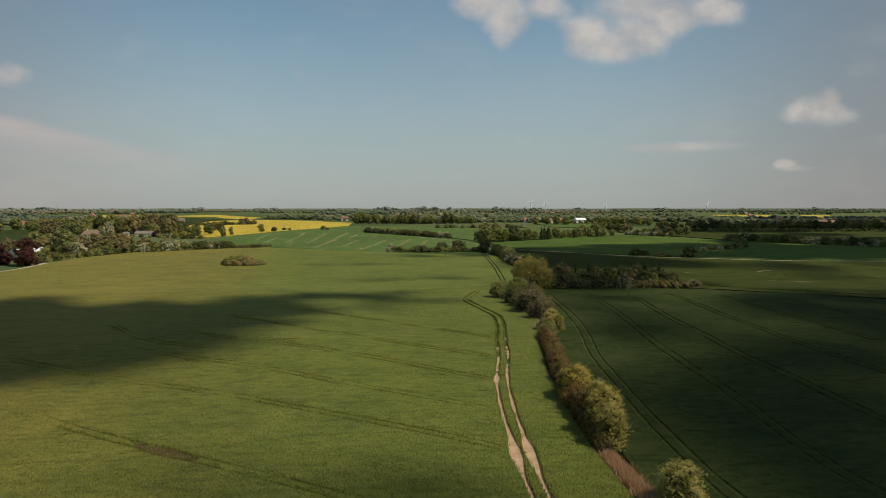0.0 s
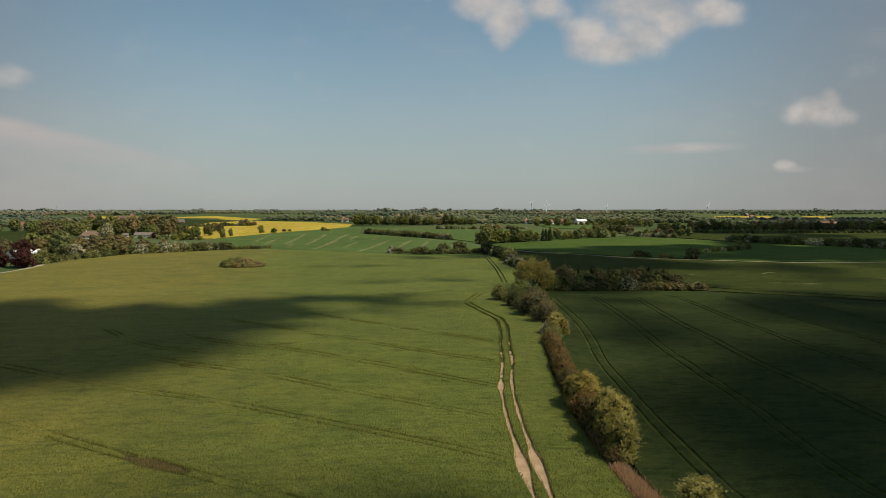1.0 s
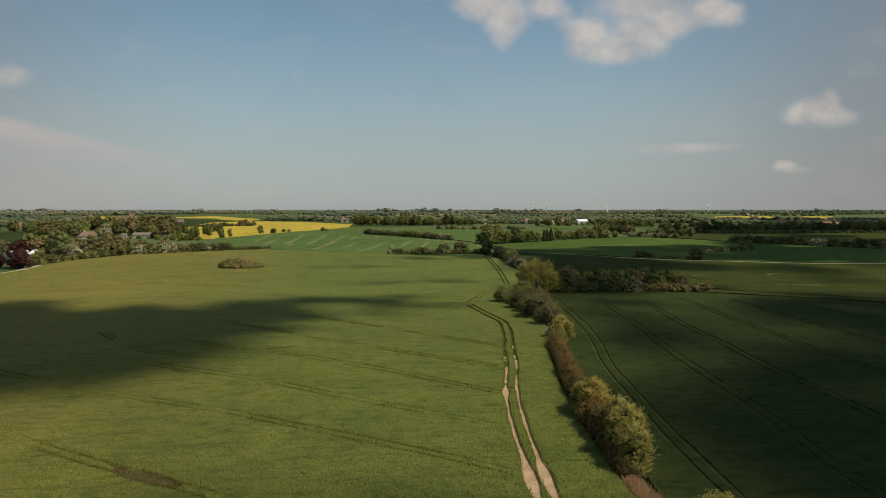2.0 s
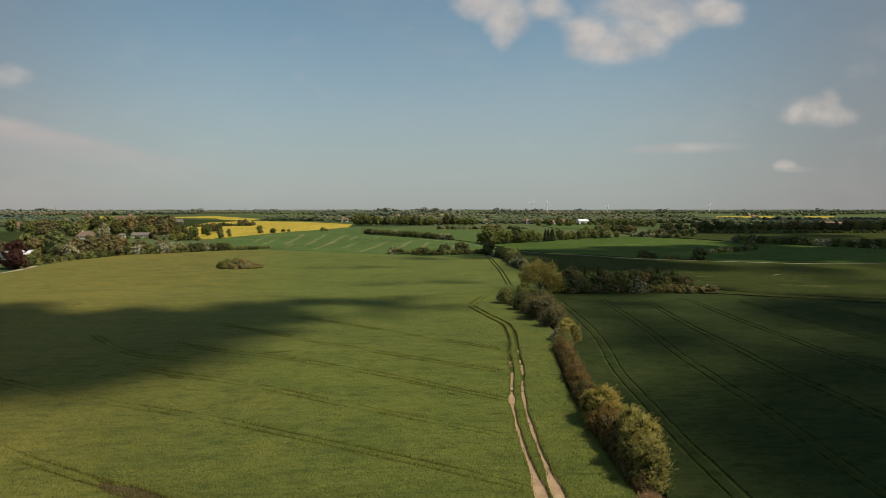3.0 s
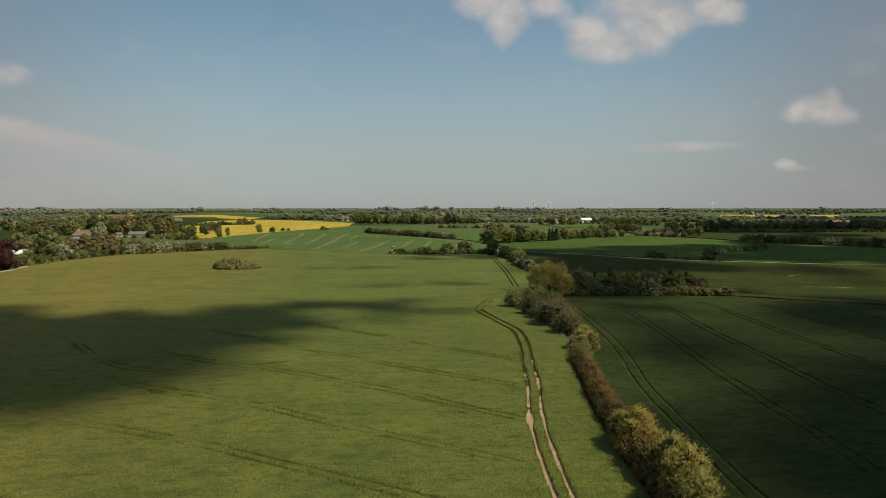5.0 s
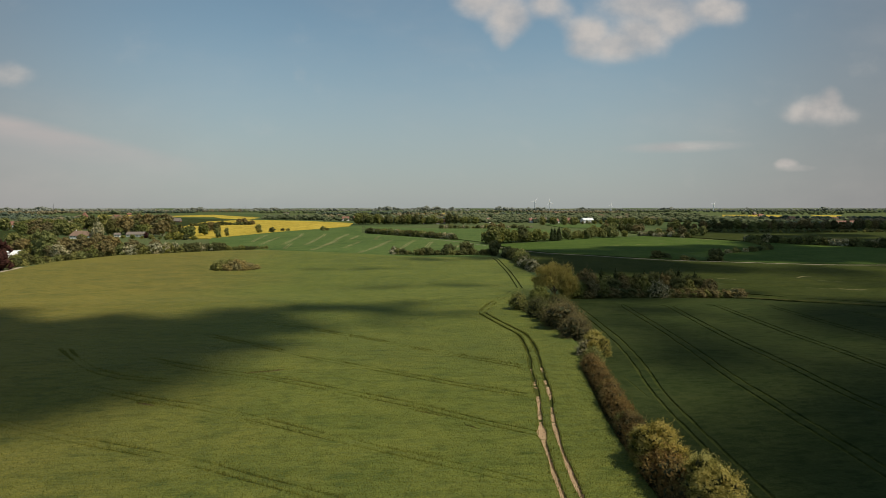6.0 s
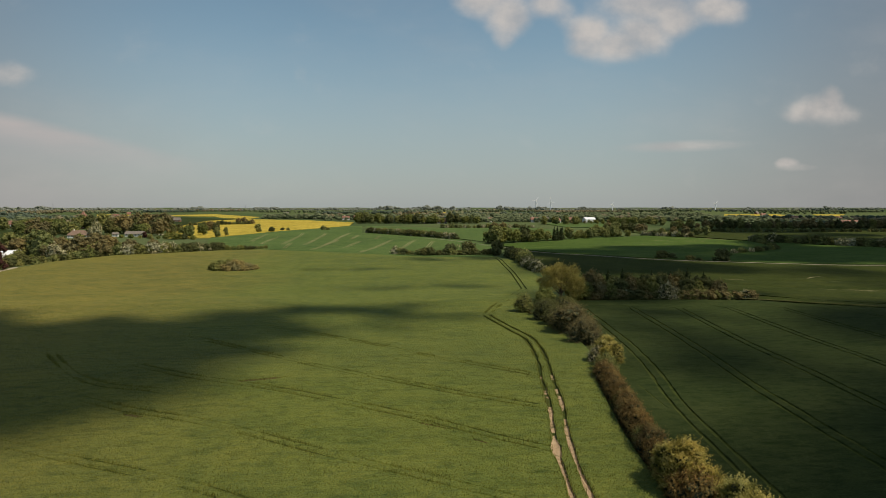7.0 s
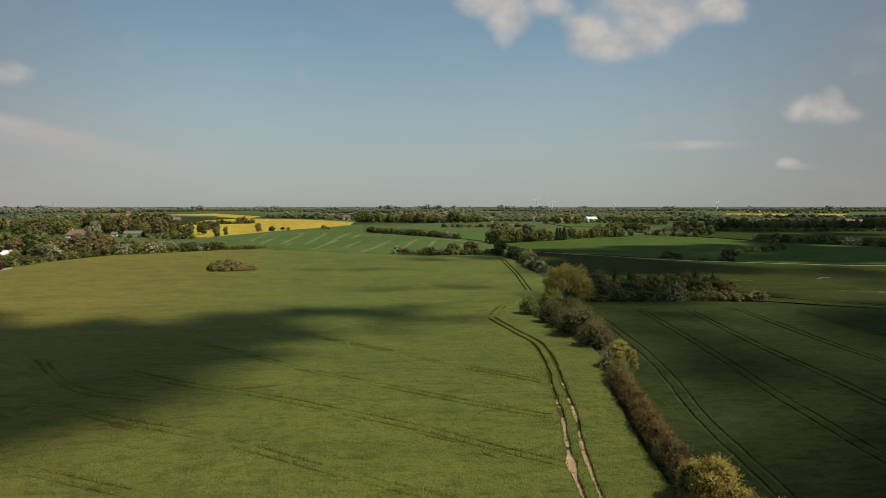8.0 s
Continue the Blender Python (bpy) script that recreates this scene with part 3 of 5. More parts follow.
def spreading_tree(name, label, seed, h, w, material, count, size, group=""):
    """An open-crowned tree: a bare bole, limbs that fork twice, and loose clusters of leaves at their ends."""
    rng = np.random.default_rng(seed)
    base = tagged(new(name), label, "tree", group)
    bm = bmesh.new()
    limb(bm, (0, 0, -0.4), (0.1, 0.05, h * 0.24), h * 0.030, h * 0.022, 10)
    lobes = []
    mid = h * 0.51
    for k in range(13):
        a, e = 2.4 * k + rng.uniform(-0.3, 0.3), math.asin(min(0.97, -0.46 + 1.42 * (k + 0.5) / 13))
        foot = (0.1, 0.05, h * rng.uniform(0.18, 0.27))
        joint = (math.cos(a) * math.cos(e) * w * 0.25, math.sin(a) * math.cos(e) * w * 0.25, mid + math.sin(e) * h * 0.20)
        limb(bm, foot, joint, h * 0.011, h * 0.006, 6)
        for _ in range(5):
            b, f = a + rng.normal(scale=0.42), min(1.5, max(-0.78, e + rng.normal(scale=0.34)))
            r = rng.uniform(0.86, 1.04)
            tip = (math.cos(b) * math.cos(f) * w * 0.43 * r, math.sin(b) * math.cos(f) * w * 0.43 * r, mid + math.sin(f) * h * 0.42 * r)
            limb(bm, joint, tip, h * 0.005, h * 0.002, 4)
            q = w * rng.uniform(0.075, 0.115)
            lobes.append((*tip, q, q, q * 0.8))
        q = w * 0.10
        lobes.append((*joint, q, q, q * 0.8))
    part("trunk", solid(bm, "trunk", [BARK]), base)
    lv, lf = leaf_mass(rng, lobes, count, size, 0.35)
    part("crown", mesh_of("crown", lv, lf, [material]), base)
    return base


def conifer(name, label, seed, h, w, material, group=""):
    rng = np.random.default_rng(seed)
    base = tagged(new(name), label, "tree", group)
    part("trunk", trunk_mesh(rng, h, h * 0.1, w * 0.3), base)
    lob = [(0, 0, h * (0.12 + 0.8 * k / 7), w * 0.5 * (1 - k / 7.6), w * 0.5 * (1 - k / 7.6), h * 0.1) for k in range(8)]
    part("crown", crown_mesh("crown", rng, lob, 500, w * 0.16, material), base)
    return base


def footing(x, y, turn=0.0, scale=1.0, tall=1.0):
    # k scales the thing too, so its size in the camera's view stays
    x, y, k = (float(v) for v in site(x, y))
    return pose(x, y, soil_z(x, y), 0, 0, turn) @ Matrix.Diagonal((scale * k, scale * k, scale * tall * k, 1))


def stand(ob, x, y, turn=0.0, scale=1.0, tall=1.0):
    ob.matrix_basis = footing(x, y, turn, scale, tall)
    return ob


def again(ob, x, y, turn=0.0, scale=1.0, tall=1.0):
    ob_scale = ob.scale.copy()
    ob.scale = (1, 1, 1)
    c = copy_thing(ob, footing(x, y, turn, scale, tall))
    ob.scale = ob_scale
    return c


# ---------------------------------------------------------------- the land
def graded(lo, hi, fine, grow):
    """Coordinates that are dense about zero and widen outwards."""
    out, step, x = [0.0], fine, 0.0
    while x < max(-lo, hi):
        x += step
        step *= grow
        out += [x, -x]
    return np.array(sorted(v for v in out if lo <= v <= hi))


gx, gy = graded(-4600, 4600, 6.0, 1.033), graded(-1500, 4900, 6.0, 1.022)
mx, my = np.meshgrid(gx, gy)
mz = lay(mx, my) - CROP
quads = np.array([(r * len(gx) + c, r * len(gx) + c + 1, (r + 1) * len(gx) + c + 1, (r + 1) * len(gx) + c)
                  for r in range(len(gy) - 1) for c in range(len(gx) - 1)])
tagged(new("ground", mesh_of("ground", np.column_stack([mx.ravel(), my.ravel(), mz.ravel()]), quads, [LAND], None, True)),
       "gently rolling farmland of rough grass reaching to the horizon", "ground", kind="structure")


def pair(pts, half, gauge, bare, step=1.2, swell=(), deep=0.42, uneven=0.35):
    """Two wheel ruts either side of a tractor's line; swell: (x, y, reach, extra half width)."""
    line = laid(pts, step)
    side = sideways(line)
    out = []
    for s in (-gauge / 2, gauge / 2):
        q = line + side * s
        w = np.full(len(q), half) * (1 + uneven * np.array([noise.noise((a * 0.35, b * 0.35, s)) + 0.6 * noise.noise((a * 1.3, b * 1.3, s + 3)) for a, b in q]))
        for x, y, reach, extra in swell:
            w += extra * np.exp(-((q[:, 0] - x) ** 2 + (q[:, 1] - y) ** 2) / reach ** 2)
        q = q + side * 0.10 * np.array([noise.noise((a * 0.2, b * 0.2, s * 7)) for a, b in q])[:, None]
        out.append((q, np.maximum(w, 0.06), bare, deep))
    return out


def never(x, y):
    return 1


def track_bare(x, y):
    bits = noise.noise((x * 0.3, y * 0.22, 3.0))
    return 2 if y < 92 or y < 104 and bits > -0.12 or y < 114 and bits > 0.18 else 1


def regrown(x, y):
    return 1 if noise.noise((x * 0.12, y * 0.12, 9.0)) > 0.05 else 0


def scuffed(x, y):
    return 3


GAUGE = 1.5
HEADLAND = [(13.20, 48), (13.30, 55), (13.60, 61.5), (14.10, 69.5), (15.20, 82), (16.80, 93), (18.80, 103), (20.90, 117), (23.10, 131), (23.80, 142), (22.40, 151), (20.70, 161), (19.50, 168)]
left_ruts = pair(HEADLAND, 0.27, GAUGE, track_bare, 0.7, [(13.3, 62.5, 3.6, 0.40), (14.7, 88.8, 1.6, 0.40), (17.6, 103, 2.0, 0.16)], 0.27, 0.5)
track_ruts = len(left_ruts)
left_ruts += pair([(40.0, 331), (45.0, 323), (45.9, 312), (44.9, 296), (42.8, 269), (40.5, 245), (38.4, 225), (36.7, 210)], 0.30, GAUGE, never, 2.0, (), 0.28, 0.35)
left_ruts += pair([(20.2, 170), (23.0, 178), (28.4, 190), (33.6, 202), (36.2, 208.5)], 0.2, GAUGE, regrown, 1.4, (), 0.07, 0.9)
FAINT = 0.15
LEFT_LINES = [
    [(4.0, 48.5), (-5.1, 54.8), (-15.5, 61.3), (-22.2, 65.4), (-28.1, 69.0), (-38.3, 75.6), (-45.6, 80.8), (-62, 90)],
    [(11.5, 63.5), (5.8, 67.4), (-5.9, 74.7), (-13.3, 79.5), (-21.6, 84.8), (-39.8, 94.5), (-60.8, 106.5)],
    [(11.5, 76.5), (7.2, 79.6), (-6.5, 88.8), (-12.2, 93.0), (-22.0, 100.0), (-33.2, 106.0), (-41, 111.0)],
    [(15.0, 89.5), (9.8, 93.6), (2.5, 100.0), (-5.0, 105.4), (-15.3, 112.3), (-20.6, 115.3), (-31, 120.6), (-40, 126.5)],
    [(16.5, 104.8), (9.6, 109.4), (5.1, 112.6), (-9.5, 122.7), (-18.6, 129.4), (-26.1, 135.5), (-38.9, 147.4)],
    [(19.2, 120.0), (6.4, 129.8), (-3.2, 138), (-15.1, 148), (-28, 158)],
    [(-58, 136), (-52, 128), (-46, 121), (-40, 116.5), (-33, 114)],
]
for line in LEFT_LINES:
    left_ruts += pair(line, FAINT, 1.2, regrown, 1.4, (), 0.085, 0.9)
scar = laid([(-18.6, 63.2), (-20.5, 64.3), (-23.5, 66.1), (-26.4, 67.9)], 0.5)
left_ruts.append((scar, 0.25 + 0.75 * np.sin(np.linspace(0.1, 3.04, len(scar))) * (1 + 0.3 * np.array([noise.noise((a * 1.5, b * 1.5, 0)) for a, b in scar])), scuffed, 0.16))
for spot, wide, floor_kind in (([(-33.0, 104.2), (-31.6, 103.6), (-30.4, 102.9)], 0.32, scuffed), ([(-22.6, 117.2), (-20.0, 117.8), (-17.2, 118.8)], 0.40, scuffed), ([(2.0, 98.4), (3.4, 97.4), (4.6, 96.4)], 0.22, scuffed), ([(7.4, 92.8), (8.6, 91.6)], 0.22, scuffed)):
    mark = laid(spot, 0.5)
    left_ruts.append((mark, wide * (0.5 + 0.5 * np.sin(np.linspace(0.1, 3.04, len(mark)))) * (1 + 0.4 * np.array([noise.noise((a * 1.7, b * 1.7, 2)) for a, b in mark])), floor_kind, 0.12))
LEFT_POLY = [(-160, -70), (19.5, -70), (20.6, 30), (21.0, 54), (21.2, 64), (22.0, 78), (24.2, 94), (27.9, 116), (30.6, 126), (31.7, 132), (32.2, 138), (31.8, 146), (31.0, 154), (30.0, 162), (29.0, 170), (33.5, 184),
             (42, 206), (48, 240), (50, 270), (52, 305), (46, 324), (30, 330), (-2, 340), (-31, 358), (-76, 390), (-117, 367), (-139, 352), (-151, 313), (-147, 271), (-149, 245), (-158, 150)]
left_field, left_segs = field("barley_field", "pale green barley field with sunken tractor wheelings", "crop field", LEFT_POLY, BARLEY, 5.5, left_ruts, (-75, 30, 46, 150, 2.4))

right_ruts = []
RIGHT_LINES = [
    [(30.0, 46), (29.7, 56.2), (30.4, 70), (31.8, 84), (34.6, 104.5), (37.8, 120), (40.6, 141), (43.8, 175)],
    [(43.4, 46), (42.6, 55.2), (42.9, 64), (45.0, 80), (46.6, 98), (48.9, 117), (52, 142), (56.0, 175)],
    [(57.8, 62), (57.2, 72), (57.8, 86.5), (58.6, 103), (61.0, 127), (63.5, 150), (67.5, 175)],
    [(74.0, 80), (73.5, 96), (74.3, 113), (75.4, 128), (76.0, 146), (79.5, 174)],
    [(90, 110), (89.8, 137), (89.6, 149), (91.1, 169)],
    [(106, 100), (105, 130), (105, 160)],
]
for k, line in enumerate(RIGHT_LINES):
    right_ruts += pair(line, 0.27 if k < 3 else 0.25, GAUGE, never, 1.6, (), 0.18, 0.5)
right_ruts.append((laid([(32.4, 103), (32.6, 108), (32.8, 113)], 1.5), np.full(len(laid([(32.4, 103), (32.6, 108), (32.8, 113)], 1.5)), 0.15), never, 0.06))
RIGHT_POLY = [(22.9, -70), (23.0, 46), (23.3, 60), (25.4, 75), (27.4, 92), (30.0, 110), (33.0, 122), (35.8, 137), (38.0, 160), (44.0, 186), (71, 187.5), (93, 183.5), (100, 178), (113, 171), (132, 158.5), (190, 130), (280, 95), (300, -70)]
field("wheat_field", "dark green young wheat field crossed by paired wheelings", "crop field", RIGHT_POLY, WHEAT, 7.0, right_ruts)

field("meadow_field", "mid green crop field beyond the cross hedge", "crop field",
      [(52, 214), (80, 205), (97, 194), (106, 185), (135, 170), (192, 140), (285, 105), (460, 120), (350, 260), (209, 264.5), (164, 277), (122, 298), (84, 336), (66, 366), (58, 330), (57, 280)], MEADOW, 9.0,
      pair([(280, 150), (190, 172), (140, 196), (100, 222)], 0.3, GAUGE, lambda x, y: 2 if noise.noise((x * 0.09, y * 0.09, 1)) > 0.1 else 0, 3.0, (), 0.06)
      + pair([(290, 185), (200, 200), (150, 214), (110, 232)], 0.22, GAUGE, lambda x, y: 2 if noise.noise((x * 0.05, y * 0.05, 7)) > 0.0 else 0, 3.0, (), 0.05)
      + [(laid([(137, 229), (141, 232), (144.5, 232.5)], 0.8), np.full(len(laid([(137, 229), (141, 232), (144.5, 232.5)], 0.8)), 0.55), lambda x, y: 2, 0.08)], None, CHALK)
field("meadow_field", "green crop field past the farm track", "crop field",
      [(70, 378), (86, 346), (124, 307), (166, 286), (210, 273.5), (352, 269), (312, 345), (292, 366), (246, 436), (226, 490), (204, 534), (180, 515), (122, 474), (116, 466), (64, 428)], LUSH, 11.0,
      [r for x in (0, 26, 52, 78) for r in pair([(120 + x, 400 + x), (150 + x, 415 + x), (185 + x, 425 + x)], 0.34, GAUGE, lambda a, b: 2 if noise.noise((a * 0.05, b * 0.05, 5)) > -0.15 else 0, 4.0, (), 0.08)], None, CHALK)


def chalky(x, y):
    return 2 if noise.noise((x * 0.022, y * 0.02, 4)) > -0.3 else 0


STRIPES = [[(-34, 371), (-28.4, 428), (-26, 470)], [(-19.6, 357), (-11, 420), (-4, 483)], [(-58.4, 430), (-60, 540), (-64, 600)], [(-45.2, 420), (-43.8, 538), (-42, 590)],
           [(0.2, 380), (7.8, 438), (13, 480)], [(14, 370), (23.6, 451), (28, 475)], [(-74, 440), (-78, 540), (-84, 600)], [(-88, 440), (-94, 540)], [(-8, 560), (-2, 640), (2, 690)], [(-22, 590), (-20, 680)], [(-48, 385), (-44, 440), (-42, 480)], [(-66, 400), (-70, 450)], [(-100, 470), (-108, 540), (-112, 590)], [(30, 350), (38, 420)], [(-34, 490), (-32, 560)], [(-16, 495), (-14, 545)]]
field("striped_field", "green crop field scored by pale chalky wheelings", "crop field",
      [(-79, 396), (-31, 363), (-2, 345), (30, 336), (46, 335), (62, 402), (46, 482), (-32, 602), (-42, 800), (-56, 800), (-99, 673), (-118, 620), (-142, 520), (-112, 405)], SPRING, 9.0,
      [r for line in STRIPES for r in pair(line, 0.36, GAUGE, chalky, 4.0, (), 0.08, 0.5)], None, CHALK)
# darker crop colour laid here in place of shade on the ground
field("meadow_field", "green crop field below the eastern woods, coloured dark for shade", "crop field",
      [(212, 545), (233, 495), (252, 442), (298, 372), (322, 350), (600, 330), (620, 640), (300, 672), (215, 600)], MEADOW, 16.0)
field("green_field", "bright green crop field beside the copse", "crop field",
      [(48, 492), (64, 440), (118, 478), (182, 526), (150, 715), (50, 716), (-38, 800), (-28, 612)], SPRING, 16.0)
field("rape_field", "bright yellow rape field in full flower", "crop field",
      [(-178, 524), (-145, 523), (-124, 600), (-101, 677), (-58, 803), (-64, 965), (-156, 1120), (-270, 1185), (-300, 1060), (-255, 790), (-215, 640)], RAPE, 18.0)
field("rape_field", "thin far band of yellow rape", "crop field", [(-610, 1372), (-520, 1365), (-635, 1672), (-795, 1785)], RAPE, 40.0)
field("rape_field", "thin far band of yellow rape", "crop field", [(-564, 1505), (-390, 1420), (-340, 1290), (-272, 1200), (-290, 1400), (-486, 1760)], RAPE, 40.0)
field("rape_field", "far yellow rape field behind dark woods", "crop field", [(700, 1345), (860, 1330), (1010, 1655), (870, 1665)], RAPE, 40.0)
field("rape_field", "far yellow rape field behind dark woods", "crop field", [(905, 1328), (950, 1325), (1180, 1630), (1100, 1640)], RAPE, 40.0)
field("rape_field", "far yellow rape field on the skyline", "crop field", [(-20, 1980), (150, 1960), (170, 2250), (-10, 2280)], RAPE, 60.0)
field("green_field", "dark green crop field below the village", "crop field", [(-270, 466), (-236, 463), (-350, 680), (-420, 690), (-400, 520)], WHEAT, 18.0)
field("green_field", "dark green crop field between rape fields", "crop field", [(-260, 800), (-300, 1060), (-290, 1180), (-440, 1350), (-570, 1310), (-420, 965)], WHEAT, 24.0)
field("green_field", "far green crop field near the village", "crop field", [(190, 735), (260, 700), (300, 850), (200, 900)], SPRING, 24.0)

strip("grass_margin", [(57, 414), (66, 376), (84.5, 341), (122.5, 302.5), (164.5, 281.5), (210, 269), (352, 265)], 9.5, MEADOW, "green headland either side of the farm track", "grass strip", 0.47)
strip("farm_track", [(20, 500), (30, 486), (57, 409), (68, 372), (84, 340.5), (122.5, 302), (164.5, 281), (210, 269), (352, 264)], 0.55, GRAVEL, "narrow pale gravel track along the field edge", "track", 0.57)
strip("grass_margin", [(-80, 394), (-31, 360.5), (-2, 342.5), (30, 333), (46, 329.5)], 5.5, SPRING, "narrow green verge between two crop fields", "grass strip", 0.46)
strip("farm_road", [(-152, 180), (-151, 245), (-150.5, 272), (-153, 292)], 2.4, GRAVEL, "pale gravel farm road beside the barley field", "road")
strip("grass_margin", [(94, 190), (103, 183.5), (120, 174), (134, 166), (191, 137), (284, 101)], 8.5, MEADOW, "green headland between two crop fields", "grass strip", 0.47)
strip("grass_margin", [(90, 187), (101, 181), (114, 174.5), (134, 162.5), (165, 147)], 0.7, STUBBLE, "dry grassy field margin", "grass strip", 0.56)
strip("grass_margin", [(22.4, -40), (22.5, 30), (22.6, 52), (23.6, 66), (25.0, 80), (27.6, 98), (31.0, 119), (36.0, 140), (36.5, 165), (40, 190)], 5.0, STUBBLE, "grassy strip under the hedgerow", "grass strip", 0.1)
strip("grass_margin", [(47, 203), (52, 199.5), (58, 197), (66, 195.5)], 1.6, STUBBLE, "pale grassy path behind the cross hedge", "grass strip", 0.3)
strip("farm_track", [(-215, 600), (-200, 588), (-170, 560)], 3.0, GRAVEL, "short gravel drive by the farmhouse", "track")

# ---------------------------------------------------------------- blades of the nearest crop
rng = np.random.default_rng(5)
blocked = np.zeros((1600, 1800), dtype=bool)          # 0.1 m cells from (-120, 40)
n_track = sum(len(line) - 1 for line, _, _, _ in left_ruts[:track_ruts])
for ax, ay, bx, by, w in left_segs[:n_track]:
    for t in (0.0, 0.25, 0.5, 0.75):
        cx, cy, r = (ax + (bx - ax) * t + 120) / 0.1, (ay + (by - ay) * t - 40) / 0.1, (w + 0.02) / 0.1
        x0, y0 = int(cx - r), int(cy - r)
        if 0 <= y0 < 1580 and 0 <= x0 < 1780:
            blocked[y0:y0 + int(2 * r) + 1, x0:x0 + int(2 * r) + 1] = True
u, v = rng.uniform(0, 1, 430000), rng.uniform(0, 1, 430000)
by_ = 48 + 145 * v ** 2.0
bx_ = (u - 0.62) * (by_ * 1.35 + 20) + 4
ok = within(sited(LEFT_POLY), bx_, by_) & (bx_ > -119) & (bx_ < 59)
bx_, by_ = bx_[ok], by_[ok]
ok = ~blocked[((by_ - 40) / 0.1).astype(int), ((bx_ + 120) / 0.1).astype(int)]
bx_, by_ = bx_[ok], by_[ok]
# thicker tufts lean over the edges of the wheelings
ex, ey = [], []
for ax, ay, bx, by, w in left_segs:
    if by < 190 and (w > 0.24 or noise.noise((ax * 0.12, ay * 0.12, 9.0)) > -0.05):
        length = math.hypot(bx - ax, by - ay)
        ux, uy = (bx - ax) / length, (by - ay) / length
        for side in (-1, 1):
            k = int(length * 10) + 1
            t, o = rng.uniform(0, length, k), side * (w + rng.normal(scale=0.09, size=k) + 0.03)
            ex.append(ax + ux * t - uy * o)
            ey.append(ay + uy * t + ux * o)
ex, ey = np.concatenate(ex), np.concatenate(ey)
rim = np.concatenate([np.zeros(len(bx_)), np.ones(len(ex))])
bx_, by_ = np.concatenate([bx_, ex]), np.concatenate([by_, ey])
n = len(bx_)
ang, hh, ww = rng.uniform(0, 2 * math.pi, n), rng.uniform(0.08, 0.30, n) * (1 + 0.5 * np.array(rim)), rng.uniform(0.015, 0.034, n)
bz = lay(bx_, by_) - 0.04
lean = rng.normal(scale=0.08, size=(n, 2))
tri = np.stack([np.column_stack([bx_ - np.cos(ang) * ww, by_ - np.sin(ang) * ww, bz]), np.column_stack([bx_ + np.cos(ang) * ww, by_ + np.sin(ang) * ww, bz]),
                np.column_stack([bx_ + lean[:, 0], by_ + lean[:, 1], bz + hh])], axis=1).reshape(-1, 3)
BLADE = foliage("barley_blades", [(0.070, 0.086, 0.018), (0.135, 0.142, 0.030), (0.190, 0.182, 0.044), (0.105, 0.120, 0.025)], 0.4)
tagged(new("crop_blades", mesh_of("crop_blades", tri, np.arange(n * 3).reshape(-1, 3), [BLADE])), "green barley blades standing over the crop", "crop", kind="stuff")

# ---------------------------------------------------------------- near hedgerow
ROW = "hedgerow bushes"
R = random.Random(11)
maple = stand(plant("maple_bush", "tall yellow-green field maple bush in the hedgerow", "bush", 1, 6.2, 4.1, -1.6, MAPLE, 15000, 0.185, 34, 0.16, 4, 0.018, BALL_2, ROW), 24.0, 79.2, 0, 0.92, 0.84)
for x, y, s, tl in ((24.2, 70.4, 0.86, 0.95), (23.6, 67.0, 0.90, 0.96), (23.2, 63.9, 0.82, 0.9), (24.4, 72.6, 0.70, 0.85), (23.3, 81.0, 0.66, 0.92), (24.2, 75.6, 0.72, 0.88), (24.5, 74.0, 0.66, 0.80), (23.3, 65.4, 0.70, 1.0), (23.9, 68.8, 0.72, 1.02), (24.7, 50.6, 0.92, 0.68)):
    again(maple, x, y, R.uniform(0, 360), s, tl)
olive = stand(plant("hawthorn_bush", "dense olive hawthorn bush", "bush", 2, 4.4, 4.6, -1.6, OLIVE, 7000, 0.22, 28, 0.16, 4, 0.02, BALL_2, ROW), 28.8, 171.5, 20, 0.96, 1.05)
russet = stand(plant("russet_bush", "low russet-leaved hedge bush in young leaf", "bush", 3, 3.2, 3.2, -1.4, RUSSET, 5200, 0.17, 26, 0.16, 5, 0.02, BALL_2, ROW), 24.0, 81.9)
for x, y, s in ((23.4, 75.2, 1.15), (24.3, 75.8, 1.0), (23.4, 77.6, 0.95), (23.2, 73.0, 1.05)):
    again(russet, x, y, R.uniform(0, 360), s, R.uniform(0.95, 1.1))
for k in range(13):
    t = k / 12
    again(russet, 21.9 + 1.0 * t + R.uniform(-0.15, 0.15), 62.6 + 14.0 * t, R.uniform(0, 360), R.uniform(0.52, 0.64), R.uniform(1.0, 1.2))
for k in range(45):
    y = 80.6 + 0.88 * k
    x = 23.65 + (y - 80) * 0.160 + R.uniform(-0.28, 0.28)
    again(olive if k in (11, 27) else russet, x, y, R.uniform(0, 360), R.uniform(0.72, 0.90) * (0.66 if k in (11, 27) else 1.0), R.uniform(0.84, 1.02))
again(olive, 31.0, 121.4, 40, 0.72, 0.95)
again(olive, 30.4, 119.6, 140, 0.62, 0.9)
again(maple, 32.6, 126.4, 60, 0.84, 0.84)
again(maple, 33.8, 125.2, 200, 0.62, 0.92)
again(maple, 31.9, 123.9, 300, 0.60, 0.90)
may = stand(plant("hawthorn_bush", "hawthorn bush covered in white may blossom", "bush", 4, 4.4, 4.4, -1.5, MAY, 5600, 0.20, 24, 0.17, 4, 0.02, BALL_2, ROW), 31.2, 126.2, 0, 0.66)
